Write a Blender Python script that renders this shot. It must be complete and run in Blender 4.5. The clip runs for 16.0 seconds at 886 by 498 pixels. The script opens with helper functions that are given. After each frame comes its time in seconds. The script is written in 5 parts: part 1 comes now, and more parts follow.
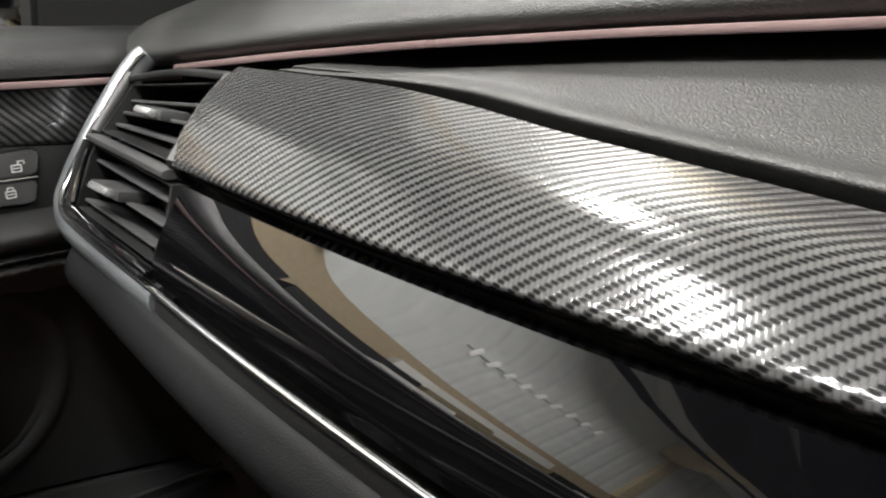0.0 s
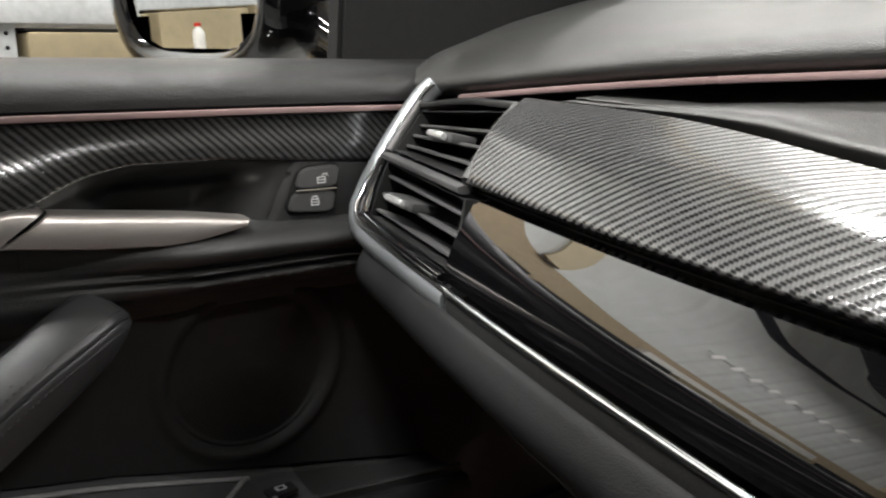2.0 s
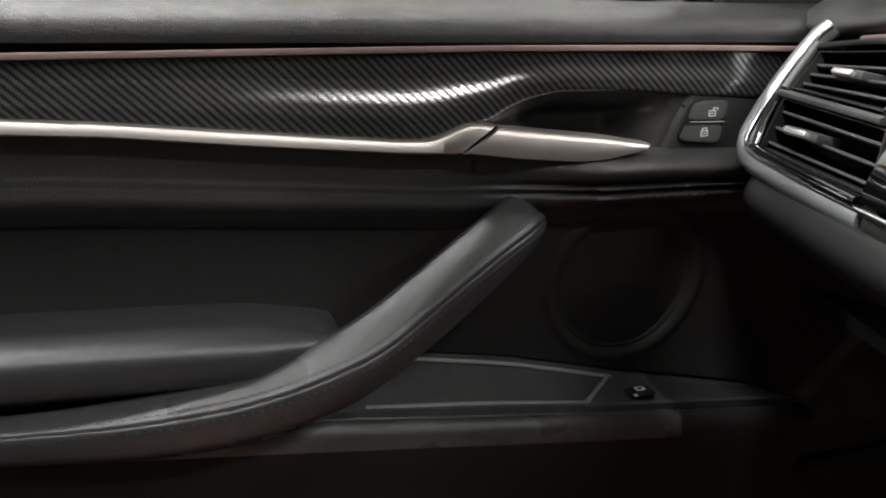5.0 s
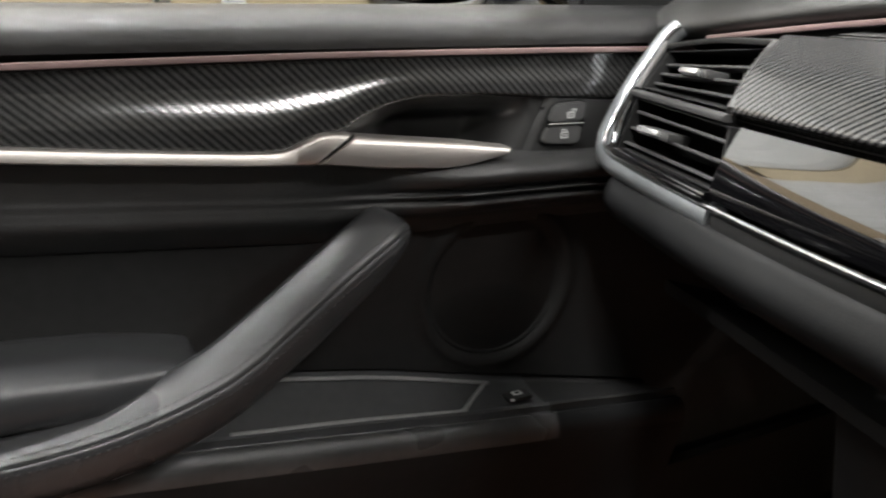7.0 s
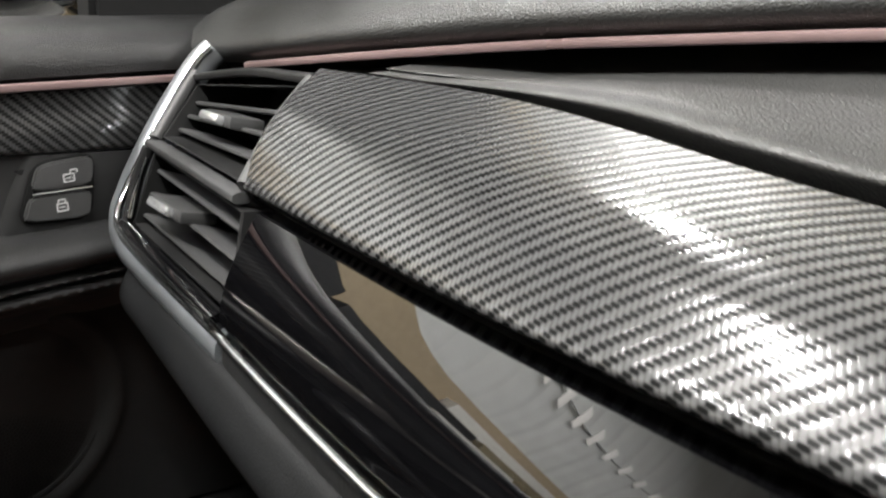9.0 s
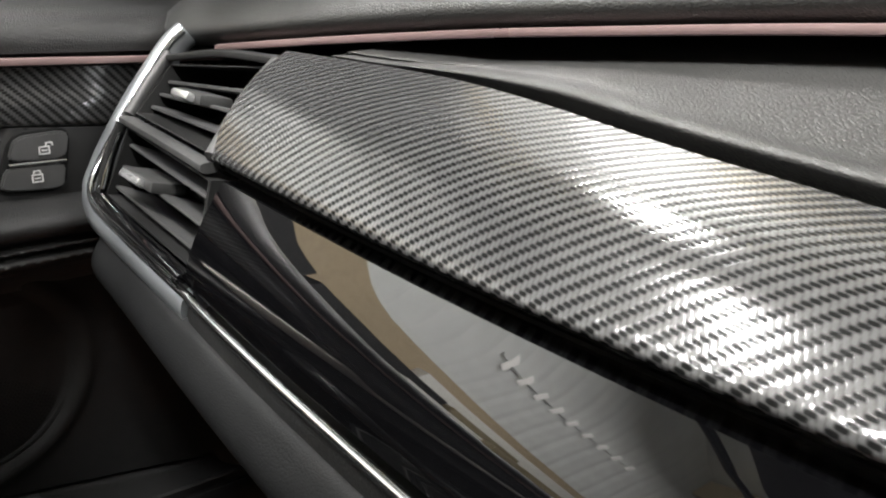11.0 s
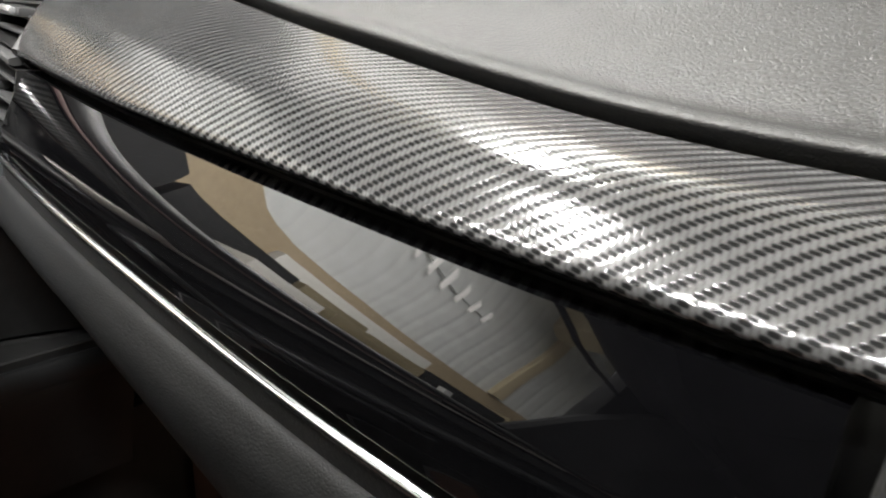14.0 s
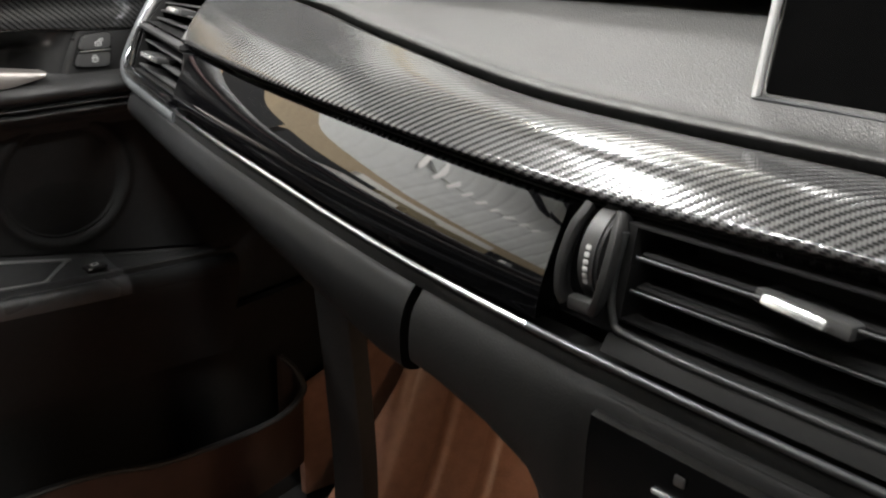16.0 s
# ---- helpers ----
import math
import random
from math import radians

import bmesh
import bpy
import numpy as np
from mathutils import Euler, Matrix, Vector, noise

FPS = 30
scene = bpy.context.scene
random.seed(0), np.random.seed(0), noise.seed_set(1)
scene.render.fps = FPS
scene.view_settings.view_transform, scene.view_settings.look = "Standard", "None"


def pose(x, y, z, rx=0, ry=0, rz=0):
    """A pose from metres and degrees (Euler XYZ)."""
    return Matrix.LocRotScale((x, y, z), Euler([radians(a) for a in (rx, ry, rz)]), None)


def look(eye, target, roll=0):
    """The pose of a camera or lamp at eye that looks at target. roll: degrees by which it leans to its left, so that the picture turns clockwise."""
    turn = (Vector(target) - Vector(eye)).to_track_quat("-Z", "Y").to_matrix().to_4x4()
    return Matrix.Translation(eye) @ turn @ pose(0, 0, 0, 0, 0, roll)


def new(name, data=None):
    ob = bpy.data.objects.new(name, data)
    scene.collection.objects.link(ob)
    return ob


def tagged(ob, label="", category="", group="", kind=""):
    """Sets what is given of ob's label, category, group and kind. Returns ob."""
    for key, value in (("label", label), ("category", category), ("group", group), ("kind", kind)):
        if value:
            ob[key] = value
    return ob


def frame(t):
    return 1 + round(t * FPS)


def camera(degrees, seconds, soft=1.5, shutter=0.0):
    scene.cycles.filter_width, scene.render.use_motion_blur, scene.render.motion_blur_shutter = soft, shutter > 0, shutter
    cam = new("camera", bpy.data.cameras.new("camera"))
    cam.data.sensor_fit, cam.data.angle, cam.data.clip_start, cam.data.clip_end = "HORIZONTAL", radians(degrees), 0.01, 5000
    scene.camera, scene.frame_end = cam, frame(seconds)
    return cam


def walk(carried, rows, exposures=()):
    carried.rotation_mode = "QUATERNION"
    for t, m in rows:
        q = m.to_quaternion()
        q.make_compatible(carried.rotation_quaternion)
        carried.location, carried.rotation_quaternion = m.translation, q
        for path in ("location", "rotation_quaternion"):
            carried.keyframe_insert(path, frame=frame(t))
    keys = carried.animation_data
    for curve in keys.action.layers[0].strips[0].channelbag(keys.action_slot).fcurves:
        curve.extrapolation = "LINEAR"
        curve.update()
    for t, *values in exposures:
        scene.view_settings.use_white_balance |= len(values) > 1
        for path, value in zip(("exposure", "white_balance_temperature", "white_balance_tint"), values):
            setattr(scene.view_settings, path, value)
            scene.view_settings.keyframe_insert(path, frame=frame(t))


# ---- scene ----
cam = camera(57.0, 16.0, soft=2.0, shutter=0.3)
PATH = [
    (0.0, look((-0.2644, -0.1653, 1.1727), (-0.8598, 0.5849, 0.8851), -0.25)),
    (0.5, look((-0.2648, -0.1719, 1.1723), (-0.9157, 0.5356, 0.8968), -0.12)),
    (1.0, look((-0.2664, -0.1909, 1.1759), (-0.9702, 0.4659, 0.9050), -0.11)),
    (1.5, look((-0.2661, -0.1993, 1.1796), (-0.9987, 0.4280, 0.9153), 0.00)),
    (2.0, look((-0.2635, -0.2138, 1.1735), (-1.0384, 0.3679, 0.9261), 0.16)),
    (2.5, look((-0.2589, -0.2384, 1.1752), (-1.0892, 0.2555, 0.9172), 0.79)),
    (3.0, look((-0.2527, -0.2762, 1.1692), (-1.1230, 0.1295, 0.8900), 1.19)),
    (3.5, look((-0.2465, -0.2990, 1.1664), (-1.1395, 0.0419, 0.8724), 0.88)),
    (4.0, look((-0.2400, -0.3175, 1.1648), (-1.1454, -0.0138, 0.8682), 0.19)),
    (6.5, look((-0.2374, -0.3360, 1.1649), (-1.1380, -0.0162, 0.8704), -0.89)),
    (7.0, look((-0.2450, -0.3045, 1.1640), (-1.1044, 0.1161, 0.8735), -0.58)),
    (7.5, look((-0.2540, -0.2635, 1.1749), (-1.0498, 0.2587, 0.8683), -1.63)),
    (8.0, look((-0.2745, -0.2070, 1.1757), (-0.9934, 0.4067, 0.8492), -1.91)),
    (8.5, look((-0.2992, -0.1586, 1.1700), (-0.9622, 0.5175, 0.8486), -0.86)),
    (9.0, look((-0.3273, -0.1290, 1.1760), (-0.9675, 0.5755, 0.8697), -0.10)),
    (9.2, look((-0.3346, -0.1233, 1.1827), (-0.9641, 0.5922, 0.8796), 0.20)),
    (11.5, look((-0.2795, -0.1486, 1.1638), (-0.8906, 0.5799, 0.8543), 1.97)),
    (12.0, look((-0.2514, -0.1494, 1.1553), (-0.8497, 0.5854, 0.8359), 2.14)),
    (12.5, look((-0.2222, -0.1549, 1.1565), (-0.8060, 0.5850, 0.8224), 2.16)),
    (13.0, look((-0.2058, -0.1589, 1.1536), (-0.7801, 0.5889, 0.8203), 2.34)),
    (13.5, look((-0.1687, -0.1616, 1.1643), (-0.7296, 0.5755, 0.7873), 0.63)),
    (14.0, look((-0.1362, -0.1692, 1.1734), (-0.6979, 0.5658, 0.7936), 0.29)),
    (14.5, look((-0.1046, -0.1921, 1.1877), (-0.6648, 0.5559, 0.8318), 2.00)),
    (15.0, look((-0.0707, -0.2397, 1.2059), (-0.6395, 0.4971, 0.8404), 1.73)),
    (15.5, look((-0.0247, -0.2754, 1.2220), (-0.6095, 0.4388, 0.8372), 0.88)),
    (16.0, look((0.0275, -0.3123, 1.2188), (-0.5902, 0.3635, 0.8167), 0.59)),
]
EXPOSURES = [(0.0, 0.27), (2.0, 0.27), (3.0, 0.10), (4.2, 0.1), (6.5, 0.32), (7.0, 0.42), (7.5, 0.46), (8.0, 0.48), (9.0, 0.31), (11.5, 0.32), (12.3, 0.52), (13.0, 0.62), (13.8, 0.60), (14.5, 0.46), (15.0, 0.36), (15.5, 0.38), (16.0, 0.43)]
walk(cam, PATH, EXPOSURES)

# ---------------------------------------------------------------- light
world = bpy.data.worlds.new("garage_air")
scene.world = world
world.use_nodes = True
world.node_tree.nodes["Background"].inputs[0].default_value = (0.9, 0.95, 1.0, 1)
world.node_tree.nodes["Background"].inputs[1].default_value = 0.02


def area_lamp(name, size_x, size_y, power, place, turn=(0, 0, 0), colour=(1.0, 0.985, 0.96)):
    lamp = bpy.data.lights.new(name, "AREA")
    lamp.shape, lamp.size, lamp.size_y, lamp.energy, lamp.color = "RECTANGLE", size_x, size_y, power, colour
    ob = new(name, lamp)
    ob.matrix_basis = pose(*place, *turn)
    return ob


# ---------------------------------------------------------------- materials
def node_material(name):
    m = bpy.data.materials.new(name)
    m.use_nodes = True
    return m, m.node_tree.nodes, m.node_tree.links, m.node_tree.nodes["Principled BSDF"]


def surface(name, colour, rough=0.5, metal=0.0, spec=0.5, coat=0.0, vary=0.15, scale=40.0, grain=0.0, grain_scale=600.0,
            leather=0.0, leather_scale=700.0, rough_vary=0.08, streak=None, coat_rough=0.03):
    """A procedural surface: colour varied at two scales, roughness varied, and relief from fine grain or leather cells."""
    m, nodes, links, bsdf = node_material(name)
    geo = nodes.new("ShaderNodeTexCoord")
    big, small = nodes.new("ShaderNodeTexNoise"), nodes.new("ShaderNodeTexNoise")
    big.inputs["Scale"].default_value, small.inputs["Scale"].default_value = scale * 0.2, scale * 3
    big.inputs["Detail"].default_value, small.inputs["Detail"].default_value = 3, 2
    src = geo.outputs["Object"]
    if streak:
        mapping = nodes.new("ShaderNodeMapping")
        mapping.inputs["Scale"].default_value = streak
        links.new(src, mapping.inputs["Vector"])
        src = mapping.outputs["Vector"]
    links.new(src, big.inputs["Vector"])
    links.new(src, small.inputs["Vector"])
    add = nodes.new("ShaderNodeMath")
    add.operation = "ADD"
    links.new(big.outputs["Fac"], add.inputs[0])
    links.new(small.outputs["Fac"], add.inputs[1])
    ramp = nodes.new("ShaderNodeMapRange")
    ramp.inputs["From Min"].default_value, ramp.inputs["From Max"].default_value = 0.6, 1.4
    ramp.inputs["To Min"].default_value, ramp.inputs["To Max"].default_value = 1 - vary, 1 + vary
    links.new(add.outputs[0], ramp.inputs["Value"])
    mix = nodes.new("ShaderNodeVectorMath")
    mix.operation = "SCALE"
    mix.inputs[0].default_value = colour
    links.new(ramp.outputs["Result"], mix.inputs["Scale"])
    links.new(mix.outputs["Vector"], bsdf.inputs["Base Color"])
    rr = nodes.new("ShaderNodeMapRange")
    rr.inputs["From Min"].default_value, rr.inputs["From Max"].default_value = 0.3, 0.7
    rr.inputs["To Min"].default_value, rr.inputs["To Max"].default_value = max(0.0, rough - rough_vary), min(1.0, rough + rough_vary)
    links.new(big.outputs["Fac"], rr.inputs["Value"])
    links.new(rr.outputs["Result"], bsdf.inputs["Roughness"])
    bsdf.inputs["Metallic"].default_value = metal
    bsdf.inputs["Specular IOR Level"].default_value = spec
    bsdf.inputs["Coat Weight"].default_value = coat
    bsdf.inputs["Coat Roughness"].default_value = coat_rough
    height = None
    if leather:
        cells = nodes.new("ShaderNodeTexVoronoi")
        cells.feature = "DISTANCE_TO_EDGE"
        cells.inputs["Scale"].default_value = leather_scale
        warp = nodes.new("ShaderNodeTexNoise")
        warp.inputs["Scale"].default_value = leather_scale * 0.35
        links.new(geo.outputs["Object"], warp.inputs["Vector"])
        push = nodes.new("ShaderNodeVectorMath")
        push.operation = "MULTIPLY_ADD"
        push.inputs[1].default_value = (1.2 / leather_scale,) * 3
        links.new(warp.outputs["Color"], push.inputs[0])
        links.new(geo.outputs["Object"], push.inputs[2])
        links.new(push.outputs["Vector"], cells.inputs["Vector"])
        cut = nodes.new("ShaderNodeMath")
        cut.operation = "MINIMUM"
        cut.inputs[1].default_value = 0.28
        links.new(cells.outputs["Distance"], cut.inputs[0])
        creases = nodes.new("ShaderNodeTexNoise")
        creases.inputs["Scale"].default_value, creases.inputs["Detail"].default_value = leather_scale * 0.25, 4
        links.new(geo.outputs["Object"], creases.inputs["Vector"])
        both = nodes.new("ShaderNodeMath")
        both.operation = "MULTIPLY_ADD"
        both.inputs[1].default_value = 0.35
        links.new(creases.outputs["Fac"], both.inputs[0])
        links.new(cut.outputs[0], both.inputs[2])
        height, strength, depth = both.outputs[0], leather, 0.0012
    elif grain:
        fine = nodes.new("ShaderNodeTexNoise")
        fine.inputs["Scale"].default_value, fine.inputs["Detail"].default_value = grain_scale, 3
        links.new(src, fine.inputs["Vector"])
        height, strength, depth = fine.outputs["Fac"], grain, 0.0008
    if height is not None:
        bump = nodes.new("ShaderNodeBump")
        bump.inputs["Strength"].default_value, bump.inputs["Distance"].default_value = strength, depth
        links.new(height, bump.inputs["Height"])
        links.new(bump.outputs["Normal"], bsdf.inputs["Normal"])
    return m


def glowing(name, colour, power):
    m, nodes, links, bsdf = node_material(name)
    bsdf.inputs["Base Color"].default_value = (*colour, 1)
    bsdf.inputs["Emission Color"].default_value = (*colour, 1)
    bsdf.inputs["Emission Strength"].default_value = power
    return m


LEATHER = surface("dash_leather", (0.042, 0.042, 0.0405), 0.42, vary=0.12, leather=0.42, leather_scale=640)
SWITCH_PLASTIC = surface("satin_black_plastic", (0.030, 0.030, 0.030), 0.36, vary=0.15, grain=0.12, grain_scale=1200)
LEATHER_DOOR = surface("door_leather", (0.030, 0.030, 0.030), 0.42, spec=0.45, vary=0.15, leather=0.35, leather_scale=700)
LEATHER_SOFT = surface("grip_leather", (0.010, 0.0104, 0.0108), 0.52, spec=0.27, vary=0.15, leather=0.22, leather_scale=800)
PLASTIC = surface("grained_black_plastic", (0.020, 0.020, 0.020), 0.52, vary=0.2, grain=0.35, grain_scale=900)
VENT_PLASTIC = surface("vent_grey_plastic", (0.070, 0.070, 0.070), 0.45, vary=0.15, grain=0.15, grain_scale=1200)
GRIP_LEATHER = surface("smooth_grip_leather", (0.036, 0.0365, 0.038), 0.29, vary=0.12, leather=0.20, leather_scale=900)
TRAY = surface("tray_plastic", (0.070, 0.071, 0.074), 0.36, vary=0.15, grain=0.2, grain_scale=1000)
# Pale grey stands for the light that the black tray's edge catches.
TRAY_EDGE_LIT = surface("lit_tray_edge", (0.30, 0.30, 0.30), 0.4, vary=0.2)
ARM_LEATHER = surface("armrest_leather", (0.032, 0.0327, 0.0345), 0.33, vary=0.15, leather=0.2, leather_scale=800)
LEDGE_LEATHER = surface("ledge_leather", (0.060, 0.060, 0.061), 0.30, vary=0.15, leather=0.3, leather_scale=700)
DARK = surface("deep_black_plastic", (0.013, 0.013, 0.013), 0.70, vary=0.2, spec=0.25)
PANEL_SOFT = surface("matt_black_door_panel", (0.016, 0.016, 0.016), 0.68, vary=0.2, spec=0.3, grain=0.3, grain_scale=900)
BLACK_GLOSS = surface("black_gloss_plastic", (0.004, 0.004, 0.0042), 0.20, vary=0.2, rough_vary=0.03, spec=0.35)
PIANO = surface("piano_black_lacquer", (0.003, 0.003, 0.0035), 0.02, vary=0.3, rough_vary=0.01, spec=0.6, coat=1.0, coat_rough=0.01)
def weave_film(name, dark, light):
    """Glossy film whose two thread directions differ in tone and sheen."""
    m = surface(name, (0.050, 0.050, 0.050), 0.135, vary=0.15, scale=120, rough_vary=0.02, spec=0.6, coat=0.6, coat_rough=0.06)
    nodes, links = m.node_tree.nodes, m.node_tree.links
    bsdf = nodes["Principled BSDF"]
    tow = nodes.new("ShaderNodeAttribute")
    tow.attribute_name = "tow"
    for socket, low, high in (("Base Color", dark, light), ("Roughness", 1.7, 1.0), ("Specular IOR Level", 0.15, 1.5), ("Coat Weight", 0.15, 1.25)):
        span = nodes.new("ShaderNodeMapRange")
        span.inputs["To Min"].default_value, span.inputs["To Max"].default_value = low, high
        links.new(tow.outputs["Fac"], span.inputs["Value"])
        if socket == "Base Color":
            mul = nodes.new("ShaderNodeVectorMath")
            mul.operation = "SCALE"
            links.new(bsdf.inputs[socket].links[0].from_socket, mul.inputs[0])
            links.new(span.outputs["Result"], mul.inputs["Scale"])
            links.new(mul.outputs["Vector"], bsdf.inputs[socket])
        else:
            mul = nodes.new("ShaderNodeMath")
            mul.operation = "MULTIPLY"
            mul.inputs[0].default_value = 0.55
            if bsdf.inputs[socket].links:
                links.new(bsdf.inputs[socket].links[0].from_socket, mul.inputs[0])
            links.new(span.outputs["Result"], mul.inputs[1])
            links.new(mul.outputs[0], bsdf.inputs[socket])
    return m


CARBON = weave_film("carbon_weave_film", 0.16, 1.9)
CARBON_DOOR = weave_film("door_weave_film", 0.16, 1.15)
CHROME = surface("bright_chrome", (0.78, 0.80, 0.82), 0.16, metal=1.0, vary=0.05, rough_vary=0.05)
SMOKED = surface("smoked_satin_chrome", (0.11, 0.115, 0.12), 0.38, metal=0.8, vary=0.08)
GUN = surface("dark_gun_metal", (0.085, 0.088, 0.09), 0.42, metal=0.7, vary=0.08)
SATIN = surface("satin_silver", (0.36, 0.38, 0.395), 0.36, metal=0.65, vary=0.06)
BRIGHT = surface("bright_satin_aluminium", (0.84, 0.85, 0.86), 0.28, metal=0.75, vary=0.04)
RIM_PAINT = surface("silver_paint", (0.70, 0.70, 0.70), 0.35, metal=0.3, vary=0.05)
SILL_LEATHER = surface("sill_leather", (0.020, 0.020, 0.020), 0.36, spec=0.6, vary=0.12, leather=0.5, leather_scale=700)
SILVER = surface("brushed_warm_silver", (0.56, 0.525, 0.50), 0.42, metal=0.88, vary=0.06, grain=0.05, grain_scale=500, streak=(1, 0.06, 1))
ROSE = surface("rose_light_guide", (0.24, 0.165, 0.160), 0.35, vary=0.08, coat=0.4)
MARK = surface("printed_symbol_white", (0.7, 0.7, 0.7), 0.5, vary=0.05)
THREAD = surface("grey_thread", (0.040, 0.040, 0.041), 0.6, vary=0.1)
SCREEN_GLASS = surface("display_glass", (0.003, 0.003, 0.003), 0.06, spec=0.3, vary=0.2, rough_vary=0.02)
BROWN_DARK = surface("dark_brown_plastic", (0.055, 0.032, 0.024), 0.5, vary=0.2, scale=18, grain=0.3, grain_scale=500)
BROWN = surface("brown_rubber", (0.30, 0.155, 0.105), 0.45, vary=0.25, scale=18, grain=0.4, grain_scale=300)
HEADLINER = surface("dark_headliner_cloth", (0.022, 0.022, 0.023), 0.9, vary=0.2, grain=0.5)
MIRROR = surface("mirror_silver", (0.92, 0.93, 0.93), 0.0, metal=1.0, vary=0.0, rough_vary=0.0)
GALV = surface("galvanised_steel", (0.56, 0.57, 0.57), 0.45, metal=0.25, vary=0.2, scale=25)
BOARD = surface("beige_chipboard", (0.44, 0.35, 0.23), 0.75, vary=0.12, scale=12, grain=0.4, grain_scale=150)
CARDBOARD = surface("brown_cardboard", (0.42, 0.29, 0.17), 0.8, vary=0.12, scale=10)
CEIL = surface("grey_roof_sheet", (0.72, 0.735, 0.73), 0.55, vary=0.1, scale=3)
BEAM = surface("cream_beam_paint", (0.66, 0.56, 0.38), 0.6, vary=0.1, scale=4)
CONCRETE = surface("concrete", (0.30, 0.30, 0.29), 0.8, vary=0.25, scale=3, grain=0.5, grain_scale=60)
WHITEWALL = surface("white_wall_paint", (0.72, 0.71, 0.68), 0.8, vary=0.08, scale=3)
BLUE = surface("blue_plastic", (0.02, 0.10, 0.50), 0.4, vary=0.1)
RED = surface("red_plastic", (0.55, 0.03, 0.02), 0.4, vary=0.1)
YELLOW = surface("yellow_plastic", (0.65, 0.46, 0.05), 0.45, vary=0.1)
LAMPGLOW = glowing("lit_tube", (1.0, 0.97, 0.92), 9.0)


# ---------------------------------------------------------------- builders
def mesh_from(name, verts, faces, smooth=True):
    me = bpy.data.meshes.new(name)
    me.from_pydata([tuple(v) for v in verts], [], faces)
    me.polygons.foreach_set("use_smooth", [smooth] * len(me.polygons))
    me.update()
    return me


def link_part(name, me, material, parent, label=""):
    ob = new(name, me)
    me.materials.append(material)
    if parent is not None:
        ob.parent = parent
    if label:
        ob["label"] = label
    return ob


def thing(name, place=(0, 0, 0), label="", category="", group="", kind=""):
    ob = new(name)
    ob.location = place
    ob.empty_display_size = 0.05
    bpy.context.view_layer.update()
    return tagged(ob, label, category, group, kind)


def part(name, bm, material, parent, label="", smooth=True):
    me = bpy.data.meshes.new(name)
    bm.to_mesh(me)
    bm.free()
    me.polygons.foreach_set("use_smooth", [smooth] * len(me.polygons))
    place_under(me, parent)
    return link_part(name, me, material, parent, label)


def place_under(me, parent):
    """Meshes are drawn in the world's metres; shift them so that they sit right under a parent that has a place of its own."""
    if parent is not None:
        top = parent
        off = Vector(top.location)
        while top.parent is not None:
            top = top.parent
            off += Vector(top.location)
        me.transform(Matrix.Translation(-off))


def sheet(name, grid, back, material, parent, label="", smooth=True):
    """A curved panel with thickness: grid is (n, m, 3); its back lies off by the vector back, or by a grid of its own."""
    front = np.asarray(grid, float)
    n, m, _ = front.shape
    rear = front + np.asarray(back, float)
    idx = np.arange(n * m).reshape(n, m)
    quad = lambda a, b, c, d: np.stack([a.ravel(), b.ravel(), c.ravel(), d.ravel()], 1)
    faces = [quad(idx[:-1, :-1], idx[1:, :-1], idx[1:, 1:], idx[:-1, 1:])]
    r = idx + n * m
    faces.append(quad(r[:-1, :-1], r[:-1, 1:], r[1:, 1:], r[1:, :-1]))
    for e, f in ((idx[0], r[0]), (r[-1], idx[-1]), (r[:, 0], idx[:, 0]), (idx[:, -1], r[:, -1])):
        faces.append(quad(e[:-1], e[1:], f[1:], f[:-1]))
    me = mesh_from(name, np.concatenate([front.reshape(-1, 3), rear.reshape(-1, 3)]), np.concatenate(faces).tolist(), smooth)
    if smooth:
        me.set_sharp_from_angle(angle=radians(50))
    fix = bmesh.new()
    fix.from_mesh(me)
    bmesh.ops.recalc_face_normals(fix, faces=fix.faces)
    fix.to_mesh(me)
    fix.free()
    place_under(me, parent)
    return link_part(name, me, material, parent, label)


def sweep(path, section, twist_up=(0, 0, 1), scale=None, closed=False):
    """Verts and faces of a section (points across, up) carried along a path of points; ends capped."""
    pts = [Vector(p) for p in path]
    verts, faces, k = [], [], len(section)
    for i, p in enumerate(pts):
        a, b = pts[max(i - 1, 0)], pts[min(i + 1, len(pts) - 1)]
        ahead = (b - a).normalized()
        side = ahead.cross(Vector(twist_up)).normalized()
        up = side.cross(ahead).normalized()
        s = 1 if scale is None else scale[i]
        verts += [p + side * (u * s) + up * (v * s) for u, v in section]
    for i in range(len(pts) - 1):
        for j in range(k):
            faces.append((i * k + j, i * k + (j + 1) % k, (i + 1) * k + (j + 1) % k, (i + 1) * k + j))
    faces += [tuple(range(k))[::-1], tuple(range((len(pts) - 1) * k, len(pts) * k))]
    return verts, faces


def swept(name, path, section, material, parent, label="", twist_up=(0, 0, 1), scale=None, sharp=40):
    v, f = sweep(path, section, twist_up, scale)
    me = mesh_from(name, v, f)
    me.set_sharp_from_angle(angle=radians(sharp))
    fix = bmesh.new()
    fix.from_mesh(me)
    bmesh.ops.recalc_face_normals(fix, faces=fix.faces)
    fix.to_mesh(me)
    fix.free()
    place_under(me, parent)
    return link_part(name, me, material, parent, label)


def oval(w, h, n=12, power=2.0):
    out = []
    for i in range(n):
        a = 2 * math.pi * i / n
        c, s = math.cos(a), math.sin(a)
        out.append((w / 2 * math.copysign(abs(c) ** (2 / power), c), h / 2 * math.copysign(abs(s) ** (2 / power), s)))
    return out


